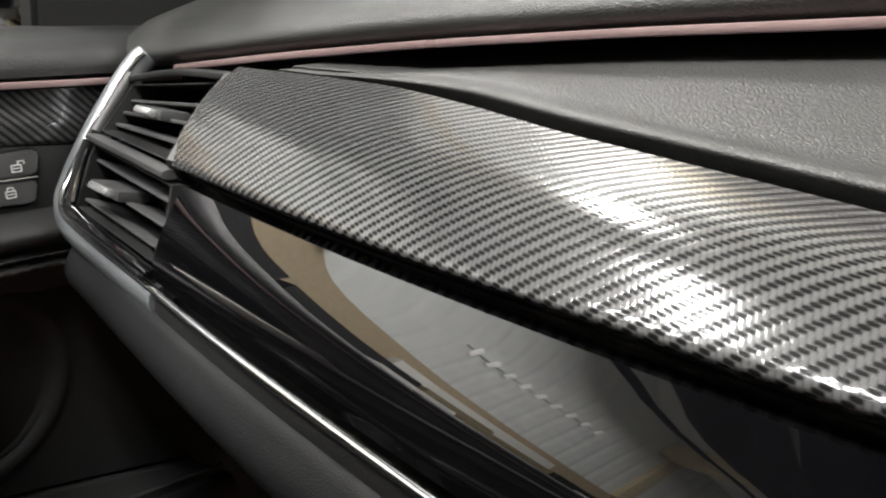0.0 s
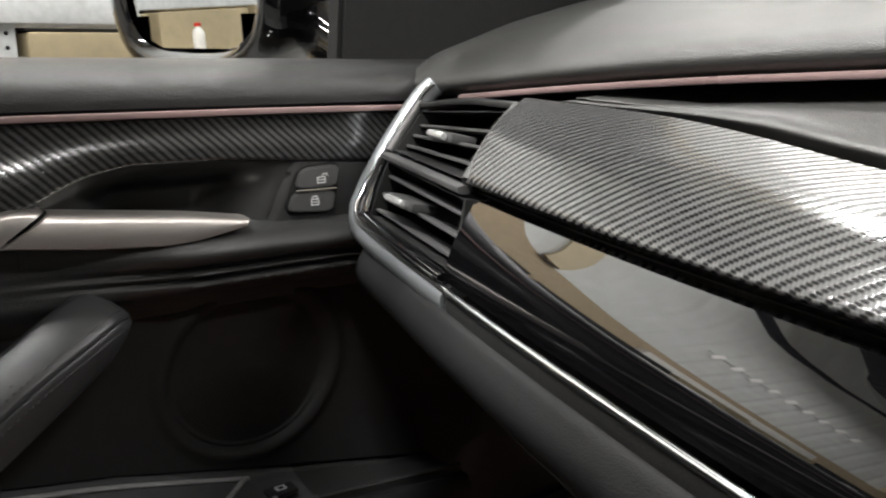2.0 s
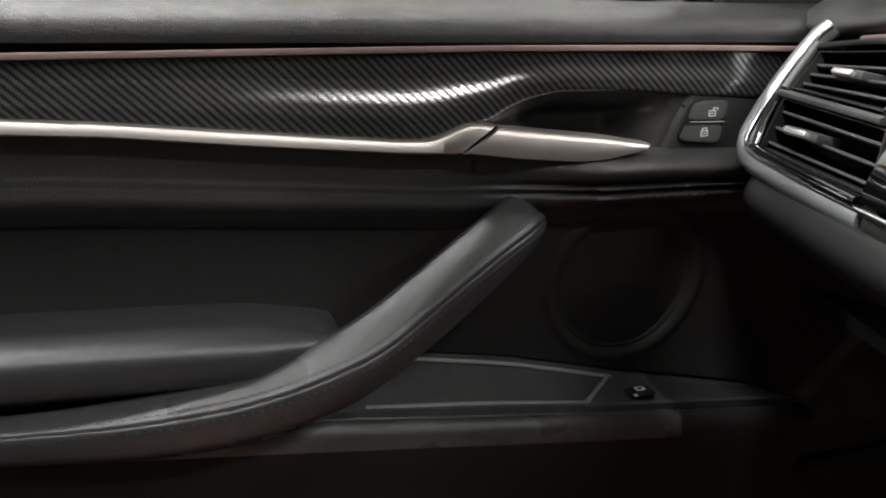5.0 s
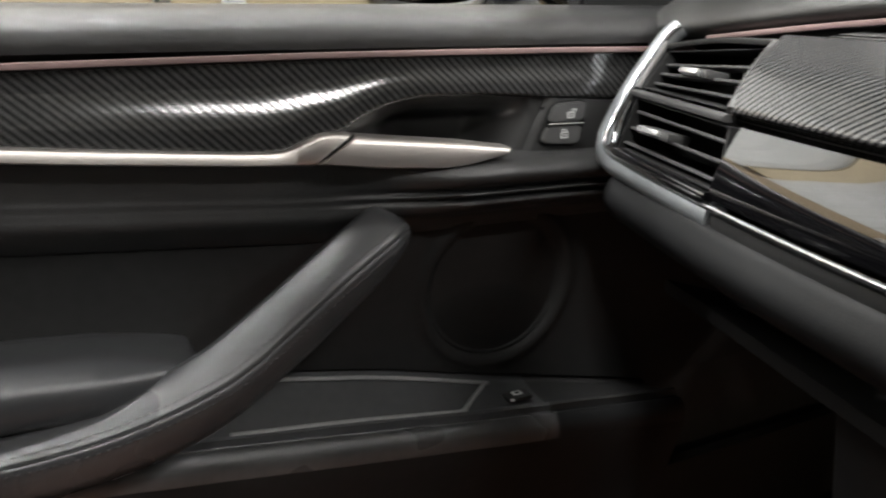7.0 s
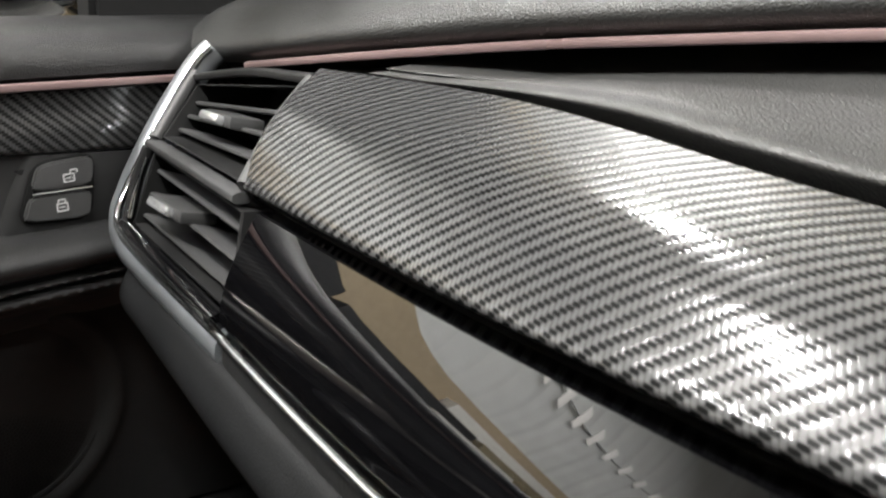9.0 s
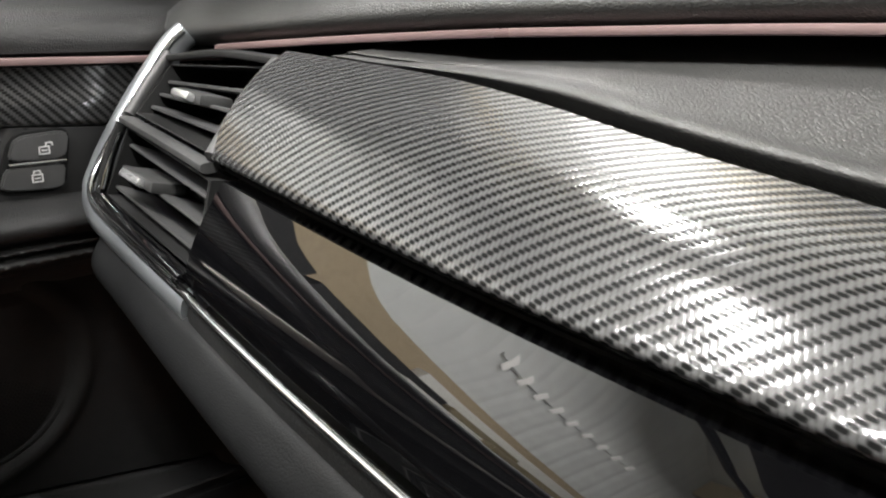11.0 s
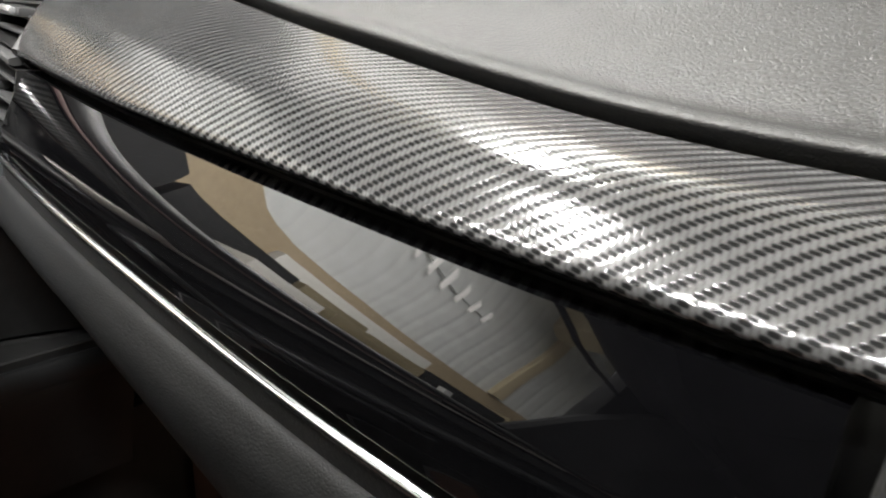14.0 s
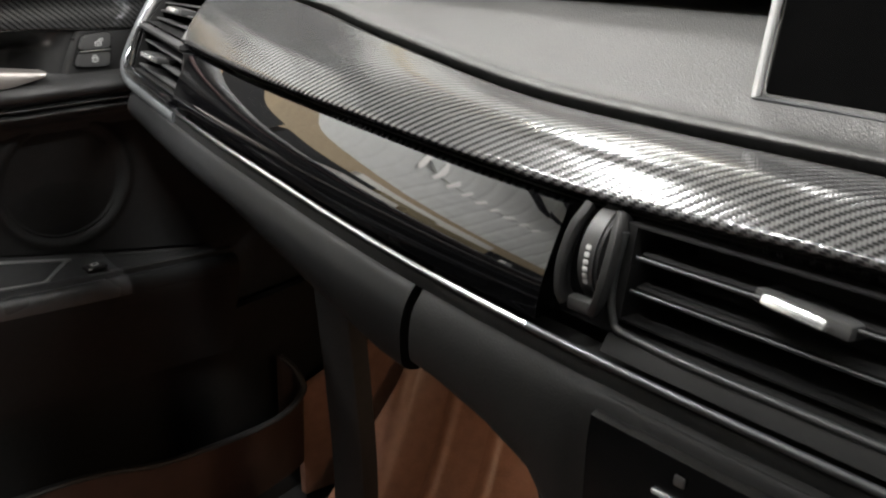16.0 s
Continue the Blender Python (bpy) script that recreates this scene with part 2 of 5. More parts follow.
def spline(points, n):
    """n points on a smooth curve through the given ones."""
    p = np.asarray(points, float)
    p = np.vstack([2 * p[0] - p[1], p, 2 * p[-1] - p[-2]])
    t = np.linspace(0, len(p) - 3 - 1e-9, n)
    i = t.astype(int)
    f = (t - i)[:, None]
    a, b, c, d = p[i], p[i + 1], p[i + 2], p[i + 3]
    return 0.5 * (2 * b + (c - a) * f + (2 * a - 5 * b + 4 * c - d) * f**2 + (3 * b - a - 3 * c + d) * f**3)


def block(name, size, place, material, parent=None, bevel=0.004, label="", turn=(0, 0, 0), segments=2):
    bm = bmesh.new()
    bmesh.ops.create_cube(bm, size=1)
    bmesh.ops.scale(bm, vec=size, verts=bm.verts)
    if bevel:
        bmesh.ops.bevel(bm, geom=bm.edges[:], offset=bevel, segments=segments, affect="EDGES", profile=0.6)
    bmesh.ops.transform(bm, matrix=pose(*place, *turn), verts=bm.verts)
    ob = part(name, bm, material, parent, label)
    ob.data.set_sharp_from_angle(angle=radians(35))
    return ob


def prism(name, outline, axis_vec, material, parent, label="", bevel=0.0015, smooth=True):
    """A flat outline (world points in one plane) given thickness along axis_vec, edges rounded."""
    bm = bmesh.new()
    vs = [bm.verts.new(p) for p in outline]
    f = bm.faces.new(vs)
    ext = bmesh.ops.extrude_face_region(bm, geom=[f])
    moved = [g for g in ext["geom"] if isinstance(g, bmesh.types.BMVert)]
    bmesh.ops.translate(bm, vec=axis_vec, verts=moved)
    bmesh.ops.recalc_face_normals(bm, faces=bm.faces)
    if bevel:
        bmesh.ops.bevel(bm, geom=[e for e in bm.edges], offset=bevel, segments=2, affect="EDGES", clamp_overlap=True)
    ob = part(name, bm, material, parent, label, smooth)
    ob.data.set_sharp_from_angle(angle=radians(35))
    return ob


def twill(u, v, cell):
    """Height, 0 to 1, of a two-over-two twill weave."""
    a, b = u / cell, v / cell
    a, b = a + 0.09 * (a + b), b + 0.09 * (a + b)
    i, j = np.floor(a), np.floor(b)
    fa, fb = a - i, b - j
    across = lambda f: np.sqrt(np.clip(1 - (2 * f - 1) ** 2 * 0.96, 0, 1))
    along = lambda q: np.sqrt(np.clip(np.sin(np.pi * q / 2), 0, 1))
    warp = np.mod(i - j, 4) < 2
    h1 = across(fa) * (0.35 + 0.65 * along(np.mod(j - i + 1, 4) + fb))
    h2 = across(fb) * (0.35 + 0.65 * along(np.mod(i - j + 2, 4) + fa))
    return np.where(warp, h1, h2), warp


def woven(name, grid, cell, depth, back, material, parent, label=""):
    """A curved panel whose face carries the weave as real relief, with turned-in edges."""
    g = np.asarray(grid, float)
    du, dv = np.gradient(g, axis=0), np.gradient(g, axis=1)
    nrm = np.cross(du, dv)
    nrm /= np.linalg.norm(nrm, axis=2, keepdims=True) + 1e-12
    flip = (nrm.mean((0, 1)) @ np.asarray(back)) > 0
    if flip:
        nrm = -nrm
    arc_u = np.cumsum(np.linalg.norm(du, axis=2), 0)
    arc_v = np.cumsum(np.linalg.norm(dv, axis=2), 1)
    h, warp = twill(arc_u.mean(1, keepdims=True) + 0 * arc_v, arc_v, cell)
    c = np.clip((h - 0.40) / 0.30, 0, 1)
    front = g + nrm * (np.where(warp, 0.50 + 0.50 * h, 0.62 - 0.40 * c) * depth)[..., None]
    n, m, _ = g.shape
    rim = np.concatenate([np.arange(n) * m, (n - 1) * m + np.arange(1, m), np.arange(n - 2, -1, -1) * m + m - 1, np.arange(m - 2, 0, -1)])
    verts = np.concatenate([front.reshape(-1, 3), front.reshape(-1, 3)[rim] + np.asarray(back, float)])
    idx = np.arange(n * m).reshape(n, m)
    faces = np.stack([idx[:-1, :-1].ravel(), idx[1:, :-1].ravel(), idx[1:, 1:].ravel(), idx[:-1, 1:].ravel()], 1)
    low = n * m + np.arange(len(rim))
    skirt = np.stack([np.roll(rim, -1), rim, low, np.roll(low, -1)], 1)
    faces = np.concatenate([faces, skirt])
    if flip:
        faces = faces[:, ::-1]
    me = bpy.data.meshes.new(name)
    me.vertices.add(len(verts))
    me.vertices.foreach_set("co", verts.ravel().astype(np.float32))
    me.loops.add(faces.size)
    me.loops.foreach_set("vertex_index", faces.ravel().astype(np.int32))
    me.polygons.add(len(faces))
    me.polygons.foreach_set("loop_start", np.arange(0, faces.size, 4, dtype=np.int32))
    me.polygons.foreach_set("use_smooth", np.ones(len(faces), dtype=bool))
    me.update(calc_edges=True)
    me.validate()
    tow = me.attributes.new("tow", "FLOAT", "POINT")
    tow.data.foreach_set("value", np.concatenate([np.where(warp, 0.55 + 0.45 * c, 0.55 * (1 - c)).ravel(), np.zeros(len(rim))]).astype(np.float32))
    place_under(me, parent)
    return link_part(name, me, material, parent, label)


# ---------------------------------------------------------------- the dashboard's lines
def front_y(x):
    """How far ahead the chrome line of the dashboard lies at x."""
    return np.polyval([0.4323, 0.1785, -0.2151, 0.099, -0.0355, -0.0657], np.clip(x, -0.78, 0.2)) - 0.0


LINE_X = [-0.72, -0.60, -0.52, -0.46, -0.40, -0.34, -0.28, -0.22, -0.16, -0.10, -0.04, 0.40]


def line(values):
    return lambda x: np.interp(x, LINE_X, values)


chrome_raw = line([1.060, 1.054, 1.053, 1.0535, 1.054, 1.0525, 1.050, 1.048, 1.0465, 1.046, 1.046, 1.046])
carbon_low_z = line([1.1025, 1.1025, 1.1025, 1.1025, 1.1035, 1.1045, 1.1045, 1.104, 1.103, 1.105, 1.109, 1.118])
carbon_top_z = line([1.1435, 1.1432, 1.1418, 1.1395, 1.1335, 1.1300, 1.1255, 1.1222, 1.1222, 1.1228, 1.124, 1.128])
carbon_top_dy = line([0.060, 0.072, 0.086, 0.088, 0.085, 0.081, 0.077, 0.073, 0.072, 0.072, 0.072, 0.072])
rose_z = line([1.134, 1.1465, 1.154, 1.158, 1.162, 1.165, 1.1685, 1.171, 1.173, 1.175, 1.177, 1.185])
lip_dy = line([0.066, 0.090, 0.131, 0.146, 0.158, 0.159, 0.160, 0.161, 0.162, 0.162, 0.162, 0.162])
LOW_DY = 0.021
chrome_z = lambda x: smooth_lines(x, chrome_raw, 0.05)


def on_dash(x, dy, z):
    return np.stack(np.broadcast_arrays(x, front_y(x) + dy, z), -1)


def smooth_lines(x, f, width=0.03):
    return np.mean([f(x + s) for s in np.linspace(-width, width, 9)], 0)


def dash_panel(name, x0, x1, n, profile, back, material, parent, label=""):
    """A panel along the dashboard: profile(x) gives rows of (dy, z) for an array x."""
    x = np.linspace(x0, x1, n)
    rows = profile(x)
    grid = np.stack([on_dash(x, dy, z) for dy, z in rows], 1)
    return sheet(name, grid, back, material, parent, label)


def dense(profile, m):
    """Resample a profile's rows into m smooth rows."""
    def made(x):
        rows = np.array([np.broadcast_arrays(dy, z + 0 * x) for dy, z in profile(x)])
        out = spline(rows.reshape(len(rows), -1), m)
        return [(r[: len(x)], r[len(x):]) for r in out]
    return made


dashboard = thing("dashboard", (-0.2, 0.1, 0.9), "black leather dashboard with carbon weave and piano-black trim", "dashboard")


def carbon_profile(x):
    lo, hi, dyh = smooth_lines(x, carbon_low_z), smooth_lines(x, carbon_top_z), smooth_lines(x, carbon_top_dy)
    mid = lambda f, lift: (LOW_DY + (dyh - LOW_DY) * f, lo + (hi - lo) * f + lift)
    return [(LOW_DY + 0.006, lo - 0.004), (LOW_DY + 0.0, lo + 0.001), mid(0.10, 0.0045), mid(0.28, 0.0075), mid(0.45, 0.0078), mid(0.60, 0.0064), mid(0.80, 0.0034), mid(1.0, 0.0)]


X_CARBON = np.linspace(-0.586, 0.11, 2000)
rows = dense(carbon_profile, 280)(X_CARBON)
grid = np.stack([on_dash(X_CARBON, dy, z) for dy, z in rows], 1)
# the left end leans with the vent's edge
lean = np.clip((-0.50 - X_CARBON) / 0.086, 0, 1)[:, None] * np.linspace(0, 1, 280)[None] * -0.018
grid[..., 0] += lean
woven("carbon_trim", grid, 0.00145, 0.00006, (0, 0.004, -0.006), CARBON, dashboard, "dark carbon-fibre weave film over a rounded trim")

dash_panel("trim_underside", -0.586, 0.36, 90, lambda x: [(LOW_DY + 0.004, smooth_lines(x, carbon_low_z) - 0.0045), (LOW_DY + 0.016, smooth_lines(x, carbon_low_z) - 0.006)],
           (0, 0.004, -0.0015), DARK, dashboard)


def gloss_profile(x):
    lo, hi = chrome_z(x) + 0.0035, smooth_lines(x, carbon_low_z, 0.08) - 0.007
    h = hi - lo
    return [(0.001, lo), (0.0021, lo + 0.18 * h), (0.0058, lo + 0.42 * h), (0.0119, lo + 0.68 * h), (0.0211, hi)]


dash_panel("gloss_panel", -0.577, -0.160, 120, dense(gloss_profile, 24), (0, 0.012, -0.002), PIANO, dashboard, "piano-black lacquered panel, mirror glossy")

# chrome line under the gloss panel
x = np.linspace(-0.568, 0.36, 120)
for x_from, x_to, metal in ((-0.568, -0.155, CHROME), (-0.155, 0.36, SMOKED)):
    xc = np.linspace(x_from, x_to, 80)
    swept("chrome_strip", on_dash(xc, -0.0012, chrome_z(xc)), oval(0.0038, 0.0036, 10), metal, dashboard, "thin bright chrome strip" if metal is CHROME else "thin smoked chrome strip")
swept("strip_base", on_dash(x, 0.001, chrome_z(x) - 0.0065), oval(0.006, 0.0085, 8, 4), PLASTIC, dashboard)


def lower_profile(x):
    """Padded panel: a lit upper slope that rolls over into an undercut face; upright beside the console."""
    t = chrome_z(x) - 0.0105
    w = np.interp(x, [-0.70, -0.50, -0.35, -0.23], [0.76, 0.78, 0.84, 0.82])
    q = np.interp(x, [-0.44, -0.25], [0.0, 1.0])
    mix = lambda a, b: a + (b - a) * q
    return [(0.006, t + 0.002), (-0.003, t), (-0.0095 * w, t - 0.005), (-0.0140 * w, t - 0.011), (mix(-0.0150, -0.0165) * w, t - mix(0.017, 0.020)), (mix(-0.0110, -0.0165) * w, t - mix(0.024, 0.032)), (mix(0.000, -0.0110), t - mix(0.032, 0.043)),
            (mix(0.018, 0.000), t - mix(0.042, 0.049)), (mix(0.040, 0.025), t - 0.053), (0.060, t - mix(0.062, 0.056)), (0.080, t - mix(0.070, 0.058))]


def console_profile(x):
    """Panel beside the console: its lower edge falls away to the tunnel."""
    t = chrome_z(x) - 0.0105
    zb = np.interp(x, [-0.2225, -0.204, -0.17, -0.143, -0.131, -0.122, -0.112, 0.36], [0.998, 0.997, 0.990, 0.979, 0.962, 0.93, 0.60, 0.55])
    fall = lambda f: t - 0.006 + (zb - t + 0.006) * f
    return [(0.006, t + 0.002), (-0.003, t), (-0.0095, fall(0.02)), (-0.0125, fall(0.30)), (-0.0132, fall(0.60)), (-0.0120, fall(0.86)), (-0.0060, fall(0.98)), (0.010, zb - 0.003), (0.060, zb - 0.006)]


for nm, x0, x1, prof, lab in (("knee_pad", -0.701, -0.2290, lower_profile, "soft black padded panel under the chrome strip"), ("console_pad", -0.2225, 0.36, console_profile, "soft black padded panel beside the centre console")):
    xs = np.linspace(x0, x1, 110)
    rows = dense(prof, 30)(xs)
    g = np.stack([on_dash(xs, dy, z) for dy, z in rows], 1)
    if nm == "knee_pad":
        turn_in = np.clip((-0.688 - xs) / 0.018, 0, 1)[:, None] ** 2
        g[..., 1] += turn_in * 0.012
    sheet(nm, g, (0, 0.012, 0.004), LEATHER_SOFT if nm == "knee_pad" else PANEL_SOFT, dashboard, lab)


def shelf_profile(x):
    hi, dyh, rz, lip = smooth_lines(x, carbon_top_z), smooth_lines(x, carbon_top_dy), smooth_lines(x, rose_z), smooth_lines(x, lip_dy)
    back = np.maximum(rz - 0.010, hi + 0.003)
    grow = np.clip((x + 0.545) / 0.10, 0.02, 1)
    gap = dyh + 0.002 + 0.0055 * grow
    far = np.maximum(lip, gap + 0.02)
    return [(gap + 0.012, hi - 0.012), (gap + 0.0065, hi - 0.0050), (gap + 0.0026, hi - 0.0004), (gap + 0.0002, hi + 0.0026 * grow), (gap + 0.0010, hi + 0.0043 * grow), (gap + 0.0042, hi + 0.0051 * grow), (gap + 0.013, hi + 0.0056 * grow),
            (gap + 0.4 * (far - gap), hi + np.maximum(0.0075 * grow, 0.40 * (back - hi))), (far + 0.002, back - 0.001), (far + 0.030, back + 0.003), (far + 0.046, back + 0.007), (far + 0.050, rz + 0.002)]


# Dark strip added in the gap, to stand for the groove's shade.
def gap_dark_profile(x):
    hi, dyh = smooth_lines(x, carbon_top_z), smooth_lines(x, carbon_top_dy)
    grow = np.clip((x + 0.545) / 0.10, 0.02, 1)
    gap = dyh + 0.002 + 0.0045 * grow
    return [(gap - 0.006, hi - 0.012), (gap - 0.0050, hi - 0.006), (gap - 0.0035, hi - 0.0040), (gap - 0.0010, hi - 0.0035), (gap + 0.0036, hi - 0.0035)]


dash_panel("shelf_gap_dark", -0.545, 0.36, 100, dense(gap_dark_profile, 16), (0, 0.003, -0.003), DARK, dashboard, "added dark strip that keeps the gap before the shelf dark")


dash_panel("shelf_pad", -0.575, 0.36, 110, dense(shelf_profile, 60), (0, 0.004, -0.010), LEATHER, dashboard, "grained black leather shelf in the dashboard")


def top_profile(x):
    rz = smooth_lines(x, rose_z)
    d = smooth_lines(x, lip_dy)
    return [(d + 0.062, rz + 0.001), (d + 0.012, rz + 0.0015), (d + 0.002, rz + 0.004), (d - 0.002, rz + 0.010), (d + 0.003, rz + 0.017), (d + 0.016, rz + 0.023),
            (d + 0.05, rz + 0.031), (d + 0.12, rz + 0.043), (d + 0.25, rz + 0.050), (d + 0.45, rz + 0.030)]


xs = np.linspace(-0.80, 0.75, 120)
rows = dense(top_profile, 64)(xs)
g = np.stack([on_dash(xs, dy, z) for dy, z in rows], 1)
g[..., 2] -= (np.clip((-0.75 - xs) / 0.05, 0, 1)[:, None] ** 2) * 0.030
deep = g[..., 1] - front_y(xs)[:, None] - smooth_lines(xs, lip_dy)[:, None]
g[..., 2] += np.clip((-0.52 - xs) / 0.18, 0, 1)[:, None] * np.interp(deep, [0.0, 0.02, 0.076, 0.18, 0.45], [0.0, 0.006, 0.012, 0.025, 0.032]) * (np.linspace(0, 1, 64)[None] > 0.30)
sheet("top_pad", g, (0, 0.006, -0.0004), LEATHER, dashboard, "grained black leather dashboard top")
x = np.linspace(-0.690, 0.36, 100)
swept("light_strip", on_dash(x, smooth_lines(x, lip_dy) + 0.0005, smooth_lines(x, rose_z) + 0.0005), oval(0.007, 0.0040, 10, 3), ROSE, dashboard, "slim rose-coloured ambient light strip")

# ---------------------------------------------------------------- the vent at the dashboard's end
def D(x, dy, z):
    return Vector((x, float(front_y(x)) + dy, z))


def lerp(a, b, f):
    return a + (b - a) * f


def in_quad(q, u, v):
    return lerp(lerp(q[0], q[1], u), lerp(q[3], q[2], u), v)


UPPER = [D(-0.706, 0.047, 1.128), D(-0.613, 0.064, 1.1345), D(-0.592, 0.0225, 1.1035), D(-0.700, 0.0235, 1.1055)]
LOWER = [D(-0.700, 0.0175, 1.0975), D(-0.585, 0.0165, 1.0945), D(-0.5775, 0.0045, 1.0615), D(-0.699, 0.002, 1.0655)]
side_vent = link_part("side_vent", mesh_from("side_vent", [D(-0.70, 0.06, 1.09), D(-0.60, 0.07, 1.09), D(-0.60, 0.07, 1.075)], [(0, 1, 2)]), DARK, dashboard, "two-tier air vent with dark slats in a chrome surround")
place_under(side_vent.data, dashboard)


def vent_box(name, q, depth, parent):
    """The dark hollow behind a vent's opening."""
    d = Vector((0.006, depth, -0.006))
    o = [p + Vector((0, 0.001, 0)) for p in q]
    r = [p + d for p in q]
    v = [*o, *r]
    f = [(4, 5, 6, 7), (0, 1, 5, 4), (1, 2, 6, 5), (2, 3, 7, 6), (3, 0, 4, 7)]
    outer = [p + (p - sum(q, Vector()) / 4) * 0.04 for p in v]
    verts = v + outer
    faces = [t[::-1] for t in f] + [tuple(i + 8 for i in t) for t in f] + [(i, (i + 1) % 4, (i + 1) % 4 + 8, i + 8) for i in range(4)]
    me = mesh_from(name, verts, faces, False)
    place_under(me, dashboard)
    return link_part(name, me, DARK, parent)


vent_box("vent_hollow", UPPER, 0.045, side_vent)
vent_box("vent_hollow", LOWER, 0.045, side_vent)


def slat(q, v, parent, u0=0.0, u1=1.0, tilt=0.0, depth=0.016, thick=0.0022, sink=0.004, name="slat", material=VENT_PLASTIC):
    a, b = in_quad(q, u0, v), in_quad(q, u1, v)
    n = (q[1] - q[0]).cross(q[3] - q[0]).normalized()
    if n.y > 0:
        n = -n
    inward = (Vector((0, 1, 0)) * 0.95 + Vector((0, 0, tilt))).normalized()
    side = (b - a).normalized()
    up = side.cross(inward).normalized()
    half = [(0.0, thick * 0.25), (0.0015, thick * 0.5), (depth, thick * 0.4), (depth, -thick * 0.4), (0.0015, -thick * 0.5), (0.0, -thick * 0.25)]
    verts, k = [], len(half)
    for f in (0.0, 0.5, 1.0):
        p = lerp(a, b, f) - n * sink
        verts += [p + inward * d + up * h for d, h in half]
    faces = [(i * k + j, i * k + (j + 1) % k, (i + 1) * k + (j + 1) % k, (i + 1) * k + j) for i in range(2) for j in range(k)]
    faces += [tuple(range(k))[::-1], tuple(range(2 * k, 3 * k))]
    me = mesh_from(name, verts, faces, True)
    me.set_sharp_from_angle(angle=radians(40))
    place_under(me, dashboard)
    return link_part(name, me, material, parent)


for v in (0.24, 0.50, 0.76):
    slat(UPPER, v, side_vent, 0.02, 0.98, tilt=-0.25)
for v in (0.20, 0.53, 0.84):
    slat(LOWER, v, side_vent, 0.0, 1.0, tilt=-0.35, depth=0.020)


def vent_tab(q, u0, u1, v, parent, drop=0.0):
    """A slider on a slat: a dark grip with a bright metal lip."""
    a, b = in_quad(q, u0, v), in_quad(q, u1, v)
    grip = block("tab_grip", ((b - a).length * 1.20, 0.017, 0.0058), tuple(lerp(a, b, 0.55) + Vector((0, 0.007, -0.001 + drop))), VENT_PLASTIC, parent, 0.0018, turn=(-12, 0, -12))
    block("tab_lip", ((b - a).length * 0.8, 0.0052, 0.0044), tuple(lerp(a, b, 0.45) + Vector((0, -0.0030, 0.0012 + drop))), BRIGHT, parent, 0.0018, "bright metal lip", turn=(-34, 0, -12))


vent_tab(UPPER, 0.33, 0.60, 0.50, side_vent)
vent_tab(LOWER, 0.20, 0.48, 0.50, side_vent)


def frame_bar(name, points, w, h, material, parent, label="", power=3.0, twist=(0, 0, 1), n=24):
    return swept(name, spline(points, n), oval(w, h, 12, power), material, parent, label, twist_up=twist)


frame_bar("divider_bar", [D(-0.708, 0.0205, 1.1015), D(-0.65, 0.020, 1.1000), D(-0.588, 0.0195, 1.0990)], 0.008, 0.0046, VENT_PLASTIC, side_vent)
frame_bar("top_bar", [D(-0.711, 0.050, 1.1315), D(-0.66, 0.060, 1.1375), D(-0.606, 0.067, 1.1385)], 0.008, 0.0042, PLASTIC, side_vent)
frame_bar("edge_bar", [D(-0.606, 0.066, 1.1375), D(-0.598, 0.043, 1.1225), D(-0.588, 0.021, 1.1030)], 0.006, 0.007, VENT_PLASTIC, side_vent)
frame_bar("jamb_bar", [D(-0.712, 0.050, 1.133), D(-0.7085, 0.035, 1.1180), D(-0.705, 0.0215, 1.1035)], 0.006, 0.007, VENT_PLASTIC, side_vent)
frame_bar("lower_jamb", [D(-0.7055, 0.017, 1.100), D(-0.7065, 0.009, 1.084), D(-0.704, 0.001, 1.0645)], 0.005, 0.006, DARK, side_vent)
frame_bar("gloss_surround", [D(-0.704, 0.000, 1.0635), D(-0.65, -0.001, 1.0605), D(-0.578, 0.0012, 1.0570)], 0.008, 0.0075, PIANO, side_vent)
frame_bar("accent_line", [D(-0.7035, 0.0145, 1.096), D(-0.7045, 0.008, 1.083), D(-0.7015, 0.0012, 1.068)], 0.0034, 0.0016, CHROME, side_vent, "fine chrome line")
frame_bar("accent_line", [D(-0.640, -0.004, 1.0605), D(-0.584, -0.0025, 1.0575)], 0.0016, 0.0016, CHROME, side_vent, "fine chrome line")
SURROUND = [D(-0.5685, 0.000, 1.0530), D(-0.62, -0.0025, 1.0555), D(-0.672, -0.0045, 1.0590), D(-0.700, -0.0040, 1.0620), D(-0.7135, -0.0005, 1.0685),
            D(-0.7185, 0.008, 1.0800), D(-0.7190, 0.0195, 1.0960), D(-0.7180, 0.034, 1.1160), D(-0.7150, 0.052, 1.1385), D(-0.7120, 0.060, 1.1455)]
frame_bar("chrome_surround", SURROUND, 0.0042, 0.0042, CHROME, side_vent, "bright chrome edge round the vent", 2.0, n=60)
OUTER = [p + Vector((-0.004 - 0.0015 * min(i, 5) / 5, 0.0055, -0.0062 + 0.0045 * max(0, min(1, (i - 3) / 3)))) for i, p in enumerate(SURROUND)]
frame_bar("satin_surround", OUTER, 0.0150, 0.0150, SATIN, side_vent, "smoked satin chrome surround", 2.6, n=60)

